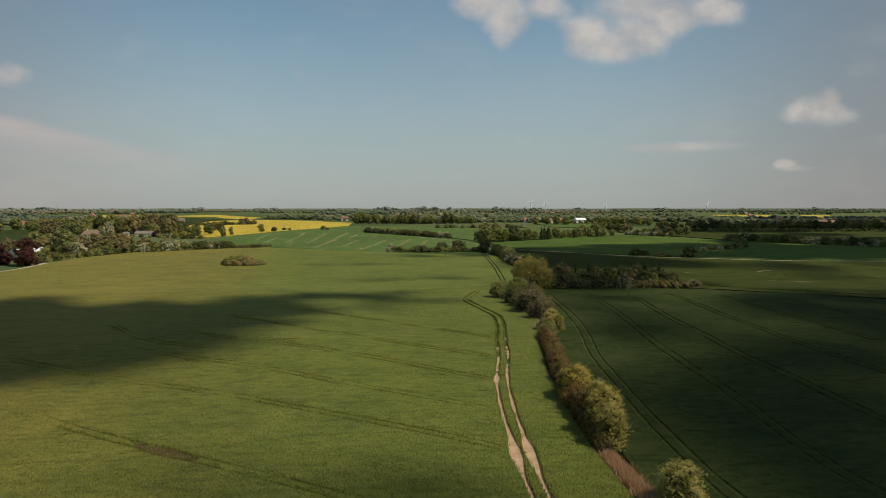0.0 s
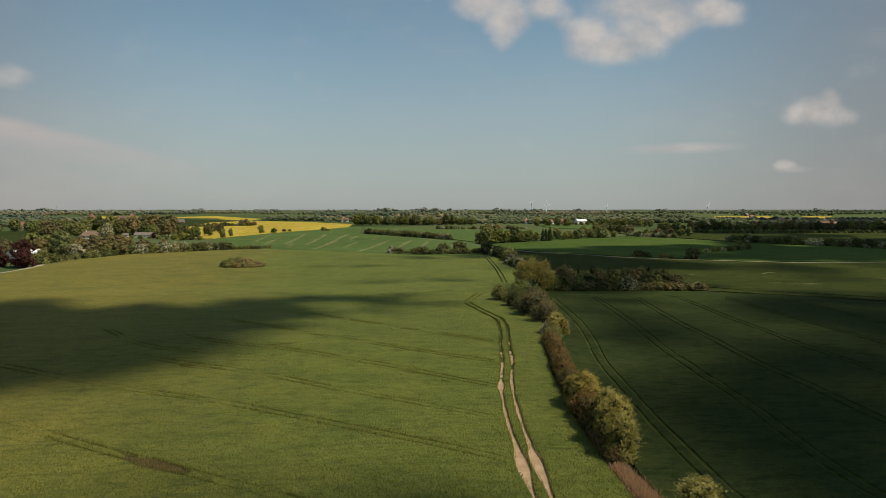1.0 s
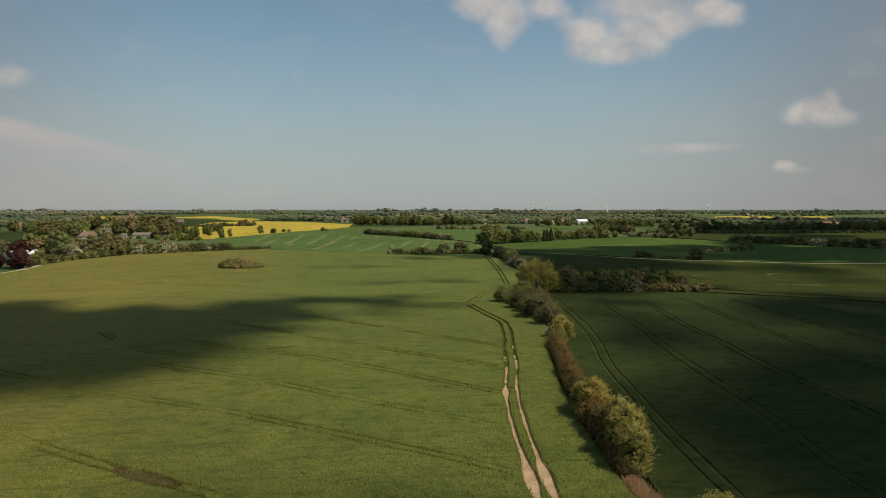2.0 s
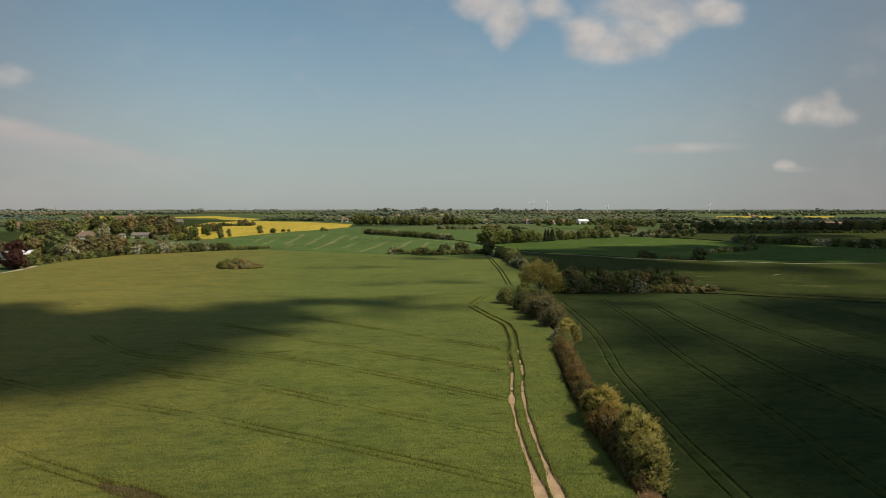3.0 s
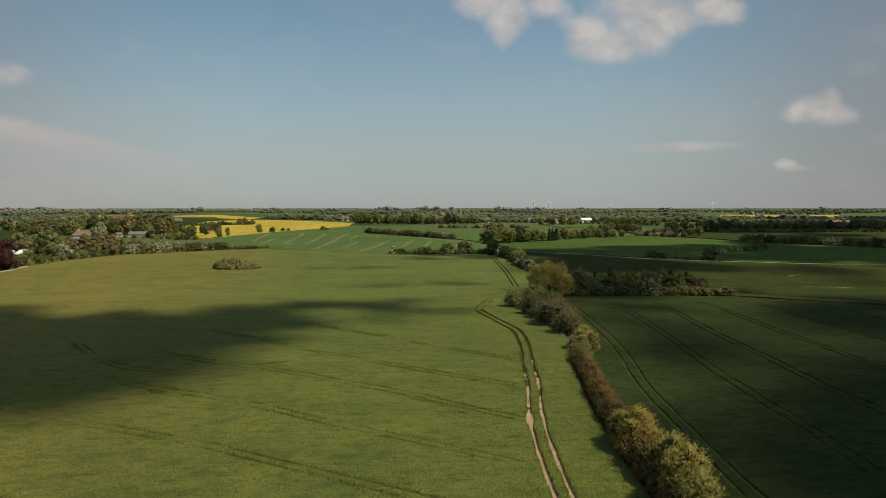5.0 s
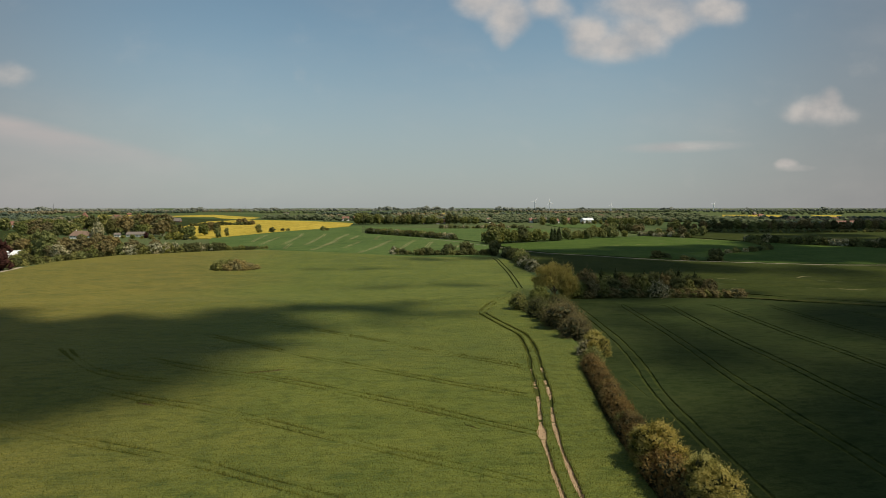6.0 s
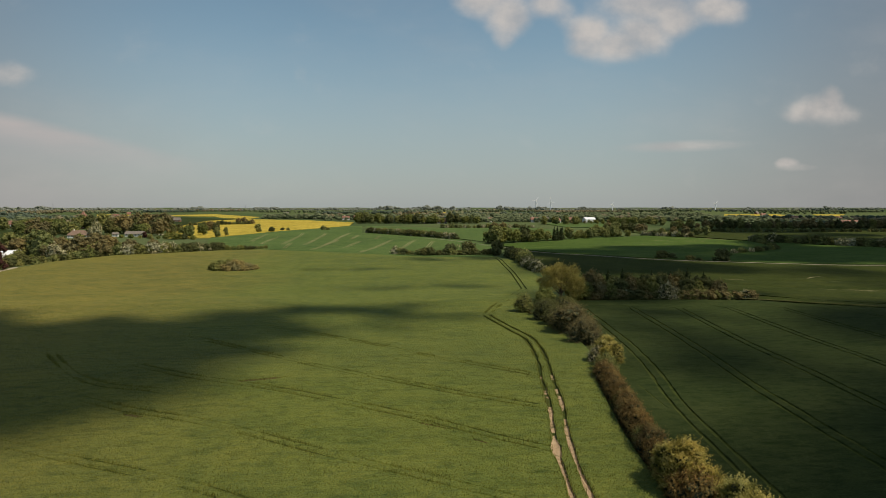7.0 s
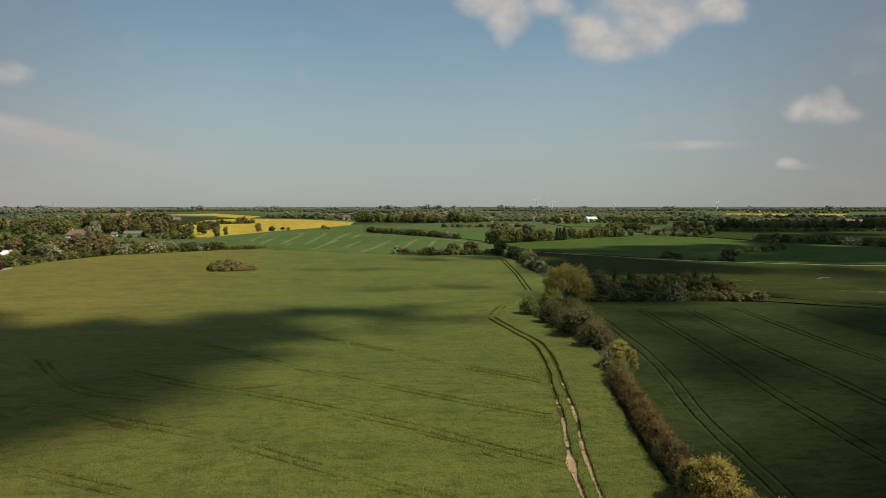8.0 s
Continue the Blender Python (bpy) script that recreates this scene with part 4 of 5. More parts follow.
brown = stand(plant("blackthorn_bush", "brown twiggy blackthorn bush coming into leaf", "bush", 5, 5.0, 5.8, -1.8, BROWN, 7500, 0.21, 28, 0.16, 4, 0.02, BALL_2, ROW), 33.2, 139.0, 0, 0.92)
dark = stand(plant("sloe_bush", "dark green sloe bush in a thicket", "bush", 6, 4.5, 5.6, -1.8, DARK, 7000, 0.22, 26, 0.17, 4, 0.02, BALL_2, ROW), 33.0, 151.0)
for x, y, s, p in ((34.6, 143.0, 0.85, brown), (33.0, 147.5, 1.28, brown), (35.6, 149.0, 0.80, dark), (32.4, 156.0, 1.0, dark), (35.8, 155.5, 0.9, brown), (31.7, 161.5, 1.0, dark), (35.6, 162.5, 1.0, dark), (38.4, 168, 0.9, dark), (32.5, 167, 0.9, dark)):
    again(p, x, y, R.uniform(0, 360), s, R.uniform(0.9, 1.1))

# dry reeds in the gap of the hedge
n = 6500
rng = np.random.default_rng(8)
t = rng.uniform(0, 1, n)
rx_, ry_ = 21.9 + 0.9 * t + rng.normal(scale=0.42, size=n), 61.5 - 12.5 * t
hh = rng.uniform(0.5, 1.1, n)
base_z = lay(rx_, ry_) - CROP
a = rng.uniform(0, 2 * math.pi, n)
ld = rng.normal(scale=0.25, size=(n, 2))
tri = np.stack([np.column_stack([rx_ - np.cos(a) * 0.06, ry_ - np.sin(a) * 0.06, base_z]), np.column_stack([rx_ + np.cos(a) * 0.06, ry_ + np.sin(a) * 0.06, base_z]),
                np.column_stack([rx_ + ld[:, 0], ry_ + ld[:, 1], base_z + hh])], axis=1).reshape(-1, 3)
tagged(new("dry_reeds", mesh_of("dry_reeds", tri, np.arange(n * 3).reshape(-1, 3), [REED])), "dry reddish reed grass in the hedge gap", "reeds", kind="stuff")

# ---------------------------------------------------------------- the big tree and the cross hedge
tree = stand(spreading_tree("broadleaf_tree", "large golden-green budding oak at the hedge corner", 7, 10.4, 12.0, OAK, 26000, 0.24), 40.8, 184.0)
green = stand(plant("hazel_bush", "fresh green hazel bush beside the big tree", "bush", 8, 6.2, 6.6, -1.8, GREEN, 3900, 0.32, 26, 0.17, 3, 0.02, BALL_1), 35.6, 178.0, 0, 0.82)
again(green, 46.2, 188.5, 90, 0.95, 1.1)
again(green, 49.0, 190.5, 200, 0.75, 1.0)
CROSS = "cross hedge bushes"
N_DARK = stand(plant("sloe_bush", "dark green sloe bush in the cross hedge", "bush", 61, 4.5, 5.6, -1.8, DARK, 2000, 0.34, 26, 0.16, 3, 0.02, BALL_1, CROSS), 50.5, 191.5)
N_BROWN = stand(plant("blackthorn_bush", "brown budding blackthorn in the cross hedge", "bush", 62, 5.0, 5.8, -1.8, BROWN, 2000, 0.34, 26, 0.16, 3, 0.02, BALL_1, CROSS), 53.0, 191.0)
N_OLIVE = stand(plant("hawthorn_bush", "olive hawthorn bush in the cross hedge", "bush", 63, 4.4, 4.8, -1.6, OLIVE, 2000, 0.32, 26, 0.16, 3, 0.02, BALL_1, CROSS), 56.0, 190.5)
for k in range(26):
    x = 49.5 + 1.72 * k
    p = (N_DARK, N_BROWN, N_DARK, N_DARK)[k % 4] if k < 15 else (N_OLIVE, N_BROWN)[k % 2]
    again(p, x, 190.5 - 0.06 * (x - 49) + R.uniform(-0.5, 0.5), R.uniform(0, 360), R.uniform(0.75, 0.95) * (0.95 if k < 21 else 0.85), R.uniform(0.60, 0.74))
again(N_BROWN, 55.0, 203, 20, 1.25, 1.15)
again(may, 70.3, 188.8, 30, 1.0, 1.05)
again(may, 72.2, 189.0, 130, 0.85, 0.95)
again(may, 91.6, 187.8, 130, 0.6, 0.9)
for x, y, s, p in ((52, 196, 0.8, may), (56, 199.5, 0.6, may), (62, 196, 0.55, may), (65, 195.5, 0.5, may)):
    again(p, x, y, R.uniform(0, 360), s, 0.7)
for k in range(13):
    x = 54 + 2.9 * k
    again((N_BROWN, N_DARK, N_OLIVE, N_DARK)[k % 4], x, 204 - 0.22 * (x - 54) + R.uniform(-1.5, 1.5), R.uniform(0, 360), R.uniform(0.85, 1.05), R.uniform(1.0, 1.25))

# ---------------------------------------------------------------- thicket in the barley
SCRUB = foliage("dry_scrub", [(0.190, 0.170, 0.066), (0.300, 0.255, 0.112), (0.390, 0.330, 0.160), (0.245, 0.215, 0.085)], 0.42)
N_SCRUB = stand(plant("scrub_bush", "tan-olive scrub bush in a barley field thicket", "bush", 64, 4.6, 5.4, -1.6, SCRUB, 2000, 0.34, 26, 0.16, 3, 0.02, BALL_1), -60.5, 273.0, 0, 0.9)
for k in range(23):
    a, r = 2.4 * k, math.sqrt((k + 0.5) / 23)
    x, y = -63.5 + 8.2 * r * math.cos(a), 274 + 6.0 * r * math.sin(a)
    rear = x + 0.6 * (y - 274) * -1 < -65.5
    again(N_OLIVE if rear else N_SCRUB, x, y, R.uniform(0, 360), R.uniform(0.78, 0.92), (0.78 if rear else 0.56) + 0.62 * (1 - r))


# ---------------------------------------------------------------- middle distance: hedges and trees
def pick(*kinds):
    return kinds[R.randrange(len(kinds))]


M_MAY = stand(plant("hawthorn_bush", "white-flowering hawthorn in a far hedge", "bush", 21, 4.8, 5.8, -2.0, MAY, 900, 0.48, 18, 0.18, 3, 0.02), -135, 356)
M_DARK = stand(plant("hedge_bush", "dark green bush in a field hedge", "bush", 22, 4.5, 5.8, -2.0, DARK, 640, 0.56, 18, 0.18, 3, 0.02), -128, 361)
M_GREEN = stand(plant("hedge_bush", "fresh green bush in a field hedge", "bush", 23, 4.5, 5.8, -2.0, GREEN, 640, 0.56, 18, 0.18, 3, 0.02), -122, 366)
M_OLIVE = stand(plant("hedge_bush", "olive-leaved bush in a field hedge", "bush", 24, 4.5, 5.8, -2.0, OLIVE, 640, 0.56, 18, 0.18, 3, 0.02), -116, 371)


def hedge(pts, kinds, step, s0, s1, jitter=0.8):
    for x, y in curve_through(pts, step):
        again(pick(*kinds), x + R.uniform(-jitter, jitter), y + R.uniform(-jitter, jitter), R.uniform(0, 360), R.uniform(s0, s1), R.uniform(0.85, 1.15))


hedge([(-141, 358), (-128, 363), (-118, 371)], (M_MAY, M_DARK, M_MAY, M_OLIVE), 1.7, 1.05, 1.3, 0.6)
hedge([(-118, 371), (-106, 379), (-98, 384)], (M_DARK, M_MAY, M_DARK), 1.8, 1.0, 1.2, 0.6)
hedge([(-97, 385), (-88, 392), (-76, 399)], (M_DARK, M_GREEN, M_OLIVE), 2.2, 0.5, 0.7, 0.5)
hedge([(1, 349), (10, 348), (24, 345), (48, 343)], (M_DARK, M_DARK, M_OLIVE), 2.2, 0.55, 0.95)
hedge([(-157, 292), (-155, 312), (-148, 338), (-143, 355)], (M_OLIVE, M_DARK, M_DARK), 2.6, 0.55, 0.9)
again(M_MAY, -1, 350, 0, 1.0, 1.0)
again(M_DARK, 36, 352, 0, 1.4, 1.15)
again(M_DARK, 27, 351, 30, 1.25, 1.1)
again(M_DARK, 14, 352, 80, 1.0, 0.9)
again(M_DARK, 49.5, 342, 0, 1.2, 1.5)
hedge([(54, 330), (55, 305), (52.5, 280)], (M_DARK, M_DARK, M_OLIVE), 3.4, 0.9, 1.25)
hedge([(52.5, 280), (51.5, 262)], (M_DARK, M_MAY), 3.6, 0.8, 1.05)
again(may, 51.4, 262.5, 10, 0.9, 1.0)
hedge([(-26, 607), (-5, 570), (18, 530), (42, 490)], (M_DARK, M_OLIVE, M_DARK, M_MAY), 2.3, 1.0, 1.25, 0.6)
hedge([(204, 540), (212, 520), (225, 498)], (M_MAY, M_DARK), 3.6, 0.8, 1.05)
hedge([(243, 446), (262, 412), (282, 386), (300, 366), (330, 345)], (M_DARK, M_DARK, M_OLIVE, M_MAY), 2.8, 1.0, 1.35)
hedge([(174, 344), (190, 350), (212, 368)], (M_OLIVE, M_MAY, M_DARK), 3.8, 0.5, 0.75)
hedge([(212, 368), (228, 400), (242, 442)], (M_OLIVE, M_DARK), 4.5, 0.5, 0.75)
again(M_DARK, 122.9, 314, 0, 1.1, 0.85)
again(M_DARK, 126.9, 312, 50, 0.8, 0.8)
again(M_DARK, 130.2, 301, 0, 0.8, 0.8)
again(M_DARK, 134, 300, 70, 0.6, 0.7)
again(M_DARK, 143.0, 297, 0, 1.35, 1.05)
hedge([(60, 205), (58, 235), (57, 258)], (M_DARK, M_OLIVE), 5.0, 0.3, 0.5)

T_GREEN = stand(plant("tree", "round-crowned tree in fresh green leaf", "tree", 31, 12.0, 10.5, -1.5, GREEN, 780, 0.92, 24, 0.15), 72, 447)
T_OLIVE = stand(plant("tree", "olive-leaved tree among field hedges", "tree", 32, 11.5, 10.5, -1.5, OLIVE, 780, 0.92, 24, 0.15), 64, 441)
T_BROWN = stand(plant("tree", "brownish budding tree among field hedges", "tree", 33, 12.0, 11.5, -0.6, BROWN, 780, 0.88, 24, 0.15), -159.4, 374, 0, 1.0, 0.9)
T_DARK = stand(plant("tree", "dark-leaved tree in a field hedge", "tree", 34, 11.5, 10.0, -1.8, DARK, 780, 0.92, 24, 0.15), 86, 455)
T_COPPER = stand(plant("copper_beech", "dark red copper beech near the farm", "tree", 35, 11.6, 10.6, -3.0, COPPER, 2400, 0.55, 30, 0.16), -154.6, 281)
T_MAY = stand(plant("hawthorn_tree", "hawthorn tree in pale blossom", "tree", 36, 7.6, 8.6, -1.6, MAY, 1200, 0.6, 18, 0.2), -156.9, 329)
FIR = conifer("fir_tree", "small dark fir by the field", 37, 8.5, 4.0, CONIFER)
stand(FIR, -166.8, 362)
for k in range(19):
    x = 60 + 1.5 * k
    again(N_DARK if k % 3 == 1 else N_OLIVE if k % 7 == 2 else FIR, x, 207 - 0.22 * (x - 54) + R.uniform(-1.8, 1.8), R.uniform(0, 360), R.uniform(0.75, 0.95), R.uniform(0.78, 0.95) * (1.0 if k % 3 != 1 else 1.7))


def copse(pts, kinds, step, s0, s1, rows=2, gap=7.0):
    line = curve_through(pts, step)
    side = sideways(line)
    for r in range(rows):
        for p, s in zip(line, side):
            q = p + s * (gap * r)
            again(pick(*kinds), q[0] + R.uniform(-2.5, 2.5), q[1] + R.uniform(-2.5, 2.5), R.uniform(0, 360), R.uniform(s0, s1), R.uniform(0.85, 1.15))


# farmstead to the west
for p, x, y, s, tl in ((T_OLIVE, -171, 343, 1.15, 1.0), (T_BROWN, -184, 352, 0.95, 0.75), (M_OLIVE, -169.4, 317, 1.0, 0.9), (M_GREEN, -166, 327, 0.9, 0.7), (M_DARK, -161, 321, 0.8, 0.7),
                       (FIR, -162.4, 361, 0.75, 1.0), (T_BROWN, -152, 372, 0.9, 0.9), (M_GREEN, -150, 346, 1.2, 1.1), (M_DARK, -158, 349, 1.1, 1.1), (M_OLIVE, -145, 352, 1.0, 0.9), (M_GREEN, -162, 340, 0.95, 0.9),
                       (T_BROWN, -189, 341, 0.85, 0.75), (T_COPPER, -168, 286, 0.85, 0.9), (M_DARK, -158, 295, 1.0, 0.9), (M_OLIVE, -154, 308, 0.75, 0.8), (T_OLIVE, -178, 360, 1.05, 0.95), (T_DARK, -190, 372, 0.8, 0.8),
                       (T_MAY, -232.5, 536, 1.2, 1.45), (T_COPPER, -195, 533, 0.45, 0.9), (T_BROWN, -193, 561, 1.25, 0.95), (T_BROWN, -241, 607, 1.45, 1.0), (T_DARK, -249, 597, 1.1, 1.0), (T_DARK, -228, 596, 0.9, 0.9),
                       (T_GREEN, -159.4, 521, 1.1, 0.85), (T_GREEN, -162, 505, 0.8, 0.7), (T_GREEN, -161, 568, 0.95, 1.0), (T_OLIVE, -139, 528, 0.62, 1.15), (T_OLIVE, -139.5, 556, 0.45, 1.4), (T_OLIVE, -128, 623, 0.72, 1.0),
                       (M_DARK, -118, 636, 1.15, 1.0), (M_DARK, -113, 663, 0.8, 0.9), (M_OLIVE, -108, 664, 0.8, 0.9), (M_OLIVE, -74.3, 675, 1.15, 1.0), (M_OLIVE, -70, 676, 0.8, 0.9), (T_OLIVE, -262, 560, 1.0, 0.9), (T_DARK, -270, 545, 0.8, 0.8),
                       (T_OLIVE, -176, 352, 0.9, 0.8), (M_OLIVE, -174, 330, 1.1, 1.0), (M_DARK, -170, 324, 1.0, 0.9), (T_BROWN, -166, 352, 0.75, 0.8), (M_GREEN, -147, 341, 0.7, 0.8), (M_OLIVE, -152, 335, 0.7, 0.8), (M_DARK, -162, 312, 0.8, 0.8), (T_OLIVE, -197, 365, 1.0, 1.0), (T_BROWN, -165, 388, 0.9, 0.8), (T_BROWN, -146, 384, 0.75, 0.8), (M_DARK, -136, 372, 1.0, 1.1), (T_OLIVE, -205, 395, 0.9, 0.9), (T_BROWN, -205, 575, 0.7, 0.8), (M_GREEN, -180, 540, 1.0, 1.0), (M_GREEN, -176, 531, 1.0, 0.8), (T_OLIVE, -222, 640, 1.2, 1.0)):
    again(p, x, y, R.uniform(0, 360), s, tl)
hedge([(-236, 520), (-212, 530), (-186, 520), (-150, 505)], (M_GREEN, M_DARK, M_OLIVE), 7.0, 0.5, 0.9)
hedge([(-249, 835), (-223, 857), (-195, 881)], (M_DARK, M_OLIVE, M_DARK), 5.0, 0.9, 1.3)
for x, y, k in ((-201, 881, 0.85), (-209, 885, 0.75), (-191, 883, 0.6)):
    again(T_BROWN, x, y, R.uniform(0, 360), k, 1.0)
copse([(-345, 640), (-300, 605), (-285, 600)], (T_OLIVE, T_GREEN, T_BROWN), 9.0, 0.8, 1.2)
copse([(-420, 660), (-370, 700), (-330, 735)], (T_OLIVE, T_DARK, T_BROWN), 11.0, 0.8, 1.2)
copse([(-350, 760), (-300, 730), (-262, 690)], (T_DARK, T_BROWN, T_OLIVE), 10.0, 0.9, 1.3)
copse([(-262, 690), (-228, 670)], (T_BROWN,), 12.0, 1.2, 1.4, 1)
for k in range(62):
    x, y = R.uniform(-200, -136), R.uniform(322, 398)
    edge = 340 + (x + 150) * 1.0 if x > -152 else 318
    if y > edge + 4 and math.hypot(x + 183, y - 334) > 13:
        p = pick(M_OLIVE, M_DARK, T_BROWN, M_OLIVE, T_BROWN, T_OLIVE)
        again(p, x, y, R.uniform(0, 360), R.uniform(0.8, 1.15) if p.name.startswith("hedge") else R.uniform(0.55, 0.8), R.uniform(0.8, 1.0))
for k in range(34):
    x, y = R.uniform(-330, -170), R.uniform(575, 660)
    p = pick(T_BROWN, T_OLIVE, T_DARK, T_GREEN, T_BROWN)
    again(p, x, y, R.uniform(0, 360), R.uniform(0.55, 1.0), R.uniform(0.8, 1.0))
# copses in the middle
copse([(236, 880), (262, 872), (290, 862)], (T_OLIVE, T_GREEN, T_BROWN), 7.0, 0.35, 0.6, 1)
copse([(245, 930), (275, 925), (310, 915)], (T_GREEN, T_OLIVE), 9.0, 0.35, 0.55, 1)
copse([(62, 440), (76, 448), (92, 457), (104, 465)], (T_GREEN, T_OLIVE, T_GREEN, T_GREEN), 7.5, 0.55, 1.1)
for x, y in ((111, 470), (114, 473), (117, 475), (119, 479)):
    again(FIR, x, y, R.uniform(0, 360), 1.1, 1.1)
copse([(128, 487), (140, 496), (160, 510), (181, 523)], (T_GREEN, T_OLIVE, T_OLIVE), 7.0, 0.45, 0.8)
copse([(-54, 905), (0, 900), (60, 898), (110, 893)], (T_GREEN, T_GREEN, T_OLIVE, T_DARK), 8.5, 0.7, 1.35, 2, 10.0)
copse([(92, 652), (104, 660)], (T_BROWN, T_OLIVE), 7.0, 0.6, 0.8, 1)
hedge([(50, 722), (90, 720), (150, 718)], (M_DARK, M_MAY, M_OLIVE), 5.0, 0.8, 1.2)
copse([(205, 640), (225, 600)], (T_OLIVE, T_DARK, T_BROWN), 9.0, 0.6, 0.9)
copse([(195, 850), (232, 838)], (T_GREEN, T_OLIVE, T_OLIVE), 10.0, 0.7, 1.0)
copse([(285, 850), (330, 800)], (T_GREEN, T_OLIVE, T_OLIVE), 10.0, 0.7, 1.0)
copse([(225, 548), (240, 540), (252, 530)], (T_OLIVE, T_BROWN), 6.0, 0.5, 0.7, 1)
copse([(295, 690), (340, 675), (400, 668), (470, 662), (560, 655)], (T_DARK, T_DARK, T_OLIVE, T_BROWN), 6.0, 0.45, 0.95, 2, 6.0)
hedge([(285, 612), (340, 598), (400, 590), (480, 585)], (M_DARK, M_DARK, M_OLIVE), 4.5, 0.5, 0.9, 1.5)


# ---------------------------------------------------------------- far woods, one mass for each kind of leaf
def far_woods(name, label, material, belts, seed):
    rng = np.random.default_rng(seed)
    leaves, cores = [], []
    for x0, y0, x1, y1, gap, h0, h1, rows in belts:
        n = max(2, int(math.hypot(x1 - x0, y1 - y0) / gap))
        for r in range(rows):
            for k in range(n):
                t = (k + rng.uniform(-0.4, 0.4)) / n
                x, y = x0 + (x1 - x0) * t + rng.uniform(-3, 3), y0 + (y1 - y0) * t + r * gap * 1.2 + rng.uniform(-4, 4)
                h = rng.uniform(h0, h1) * (0.45 + 0.65 * abs(math.sin(math.pi * t)) if y > 2900 else 1.0) * (1.25 if rng.uniform() > 0.93 else 1.0)
                cnt = 64 if y < 1300 else 34 if y < 2300 else 16
                many = y < 1600
                x, y, k_near = (float(v) for v in site(x, y))
                h *= k_near
                w = h * rng.uniform(1.15, 1.75)
                z = soil_z(x, y)
                lob = [(x + dx * w, y + dy * w, z + h * dz, w * q, w * q, h * q * 0.95) for dx, dy, dz, q in
                       ((0, 0, 0.45, 0.42), (rng.uniform(-0.3, 0.3), rng.uniform(-0.3, 0.3), 0.68, 0.28), (rng.uniform(-0.35, 0.35), rng.uniform(-0.3, 0.3), 0.5, 0.28), (rng.uniform(-0.3, 0.3), -0.2, 0.25, 0.3))]
                leaves.append(leaf_mass(rng, lob, int(cnt * 1.3), h * 0.14))
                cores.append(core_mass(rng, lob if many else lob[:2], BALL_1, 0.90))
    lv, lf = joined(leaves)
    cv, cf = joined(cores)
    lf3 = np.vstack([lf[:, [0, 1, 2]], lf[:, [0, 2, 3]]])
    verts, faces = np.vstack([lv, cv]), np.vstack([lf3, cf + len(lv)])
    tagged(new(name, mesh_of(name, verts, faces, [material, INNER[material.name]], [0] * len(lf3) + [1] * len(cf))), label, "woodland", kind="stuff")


rng = np.random.default_rng(77)
kinds = {"a": [], "b": [], "c": []}
for k in range(105):
    y = 930 * (2900 / 930) ** rng.uniform(0.0, 1.0)
    x = rng.uniform(-0.72, 0.92) * y
    length = rng.uniform(60, 260) * (0.6 + y / 2500)
    tilt = rng.uniform(-0.35, 0.35)
    x0, y0, x1, y1 = x - length / 2, y - length * tilt / 2, x + length / 2, y + length * tilt / 2
    yellow = -330 < x < -40 and y < 1500 or -820 < x1 and x0 < -250 and 1150 < y < 1800 or 0.45 < x / y and y < 1720
    if not yellow:
        kinds["abca"[k % 4]].append((x0, y0, x1, y1, 8.0 + y / 400, 7.5, 12.5, 1 + int(rng.uniform() > 0.5)))
# village trees and the skyline woods
kinds["a"] += [(100, 1010, 320, 1000, 8, 8, 13, 3), (330, 1080, 560, 960, 9, 8, 12, 3), (-250, 1260, -60, 1180, 11, 8, 12, 2), (-60, 1120, 110, 1060, 10, 8, 12, 2), (420, 860, 600, 820, 9, 7, 10, 2),
               (-900, 1000, -600, 930, 10, 9, 13, 2), (-560, 900, -400, 860, 10, 8, 12, 2), (120, 1250, 520, 1240, 10, 8, 12, 3)]
kinds["a"] += [(110, 968, 240, 960, 7, 6, 9, 1), (-120, 1120, 30, 1120, 8, 5, 8, 1)]
kinds["b"] += [(560, 900, 760, 830, 9, 7, 10, 2), (-700, 850, -520, 800, 10, 8, 12, 2), (250, 1130, 420, 1120, 9, 8, 11, 2), (-420, 800, -330, 770, 10, 8, 12, 2)]
kinds["c"] += [(600, 1180, 1000, 1120, 9, 5, 8, 2), (480, 760, 760, 720, 9, 5, 8, 2), (700, 1000, 1000, 900, 10, 5, 8, 2)]
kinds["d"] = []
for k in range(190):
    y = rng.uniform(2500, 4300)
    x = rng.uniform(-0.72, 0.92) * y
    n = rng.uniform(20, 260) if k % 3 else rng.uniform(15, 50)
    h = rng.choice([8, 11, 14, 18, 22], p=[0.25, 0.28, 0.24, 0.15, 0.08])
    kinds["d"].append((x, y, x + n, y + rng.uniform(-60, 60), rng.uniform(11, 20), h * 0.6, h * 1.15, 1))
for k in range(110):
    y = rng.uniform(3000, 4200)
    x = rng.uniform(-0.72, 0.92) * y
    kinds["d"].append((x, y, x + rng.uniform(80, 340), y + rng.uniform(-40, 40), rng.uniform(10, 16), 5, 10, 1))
far_woods("far_woods", "distant tree lines on the skyline, paled for haze", FAR_D, kinds["d"], 44)
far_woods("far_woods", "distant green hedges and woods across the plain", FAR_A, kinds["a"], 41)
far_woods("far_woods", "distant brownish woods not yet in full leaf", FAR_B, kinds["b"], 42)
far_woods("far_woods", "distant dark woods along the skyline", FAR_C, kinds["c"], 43)


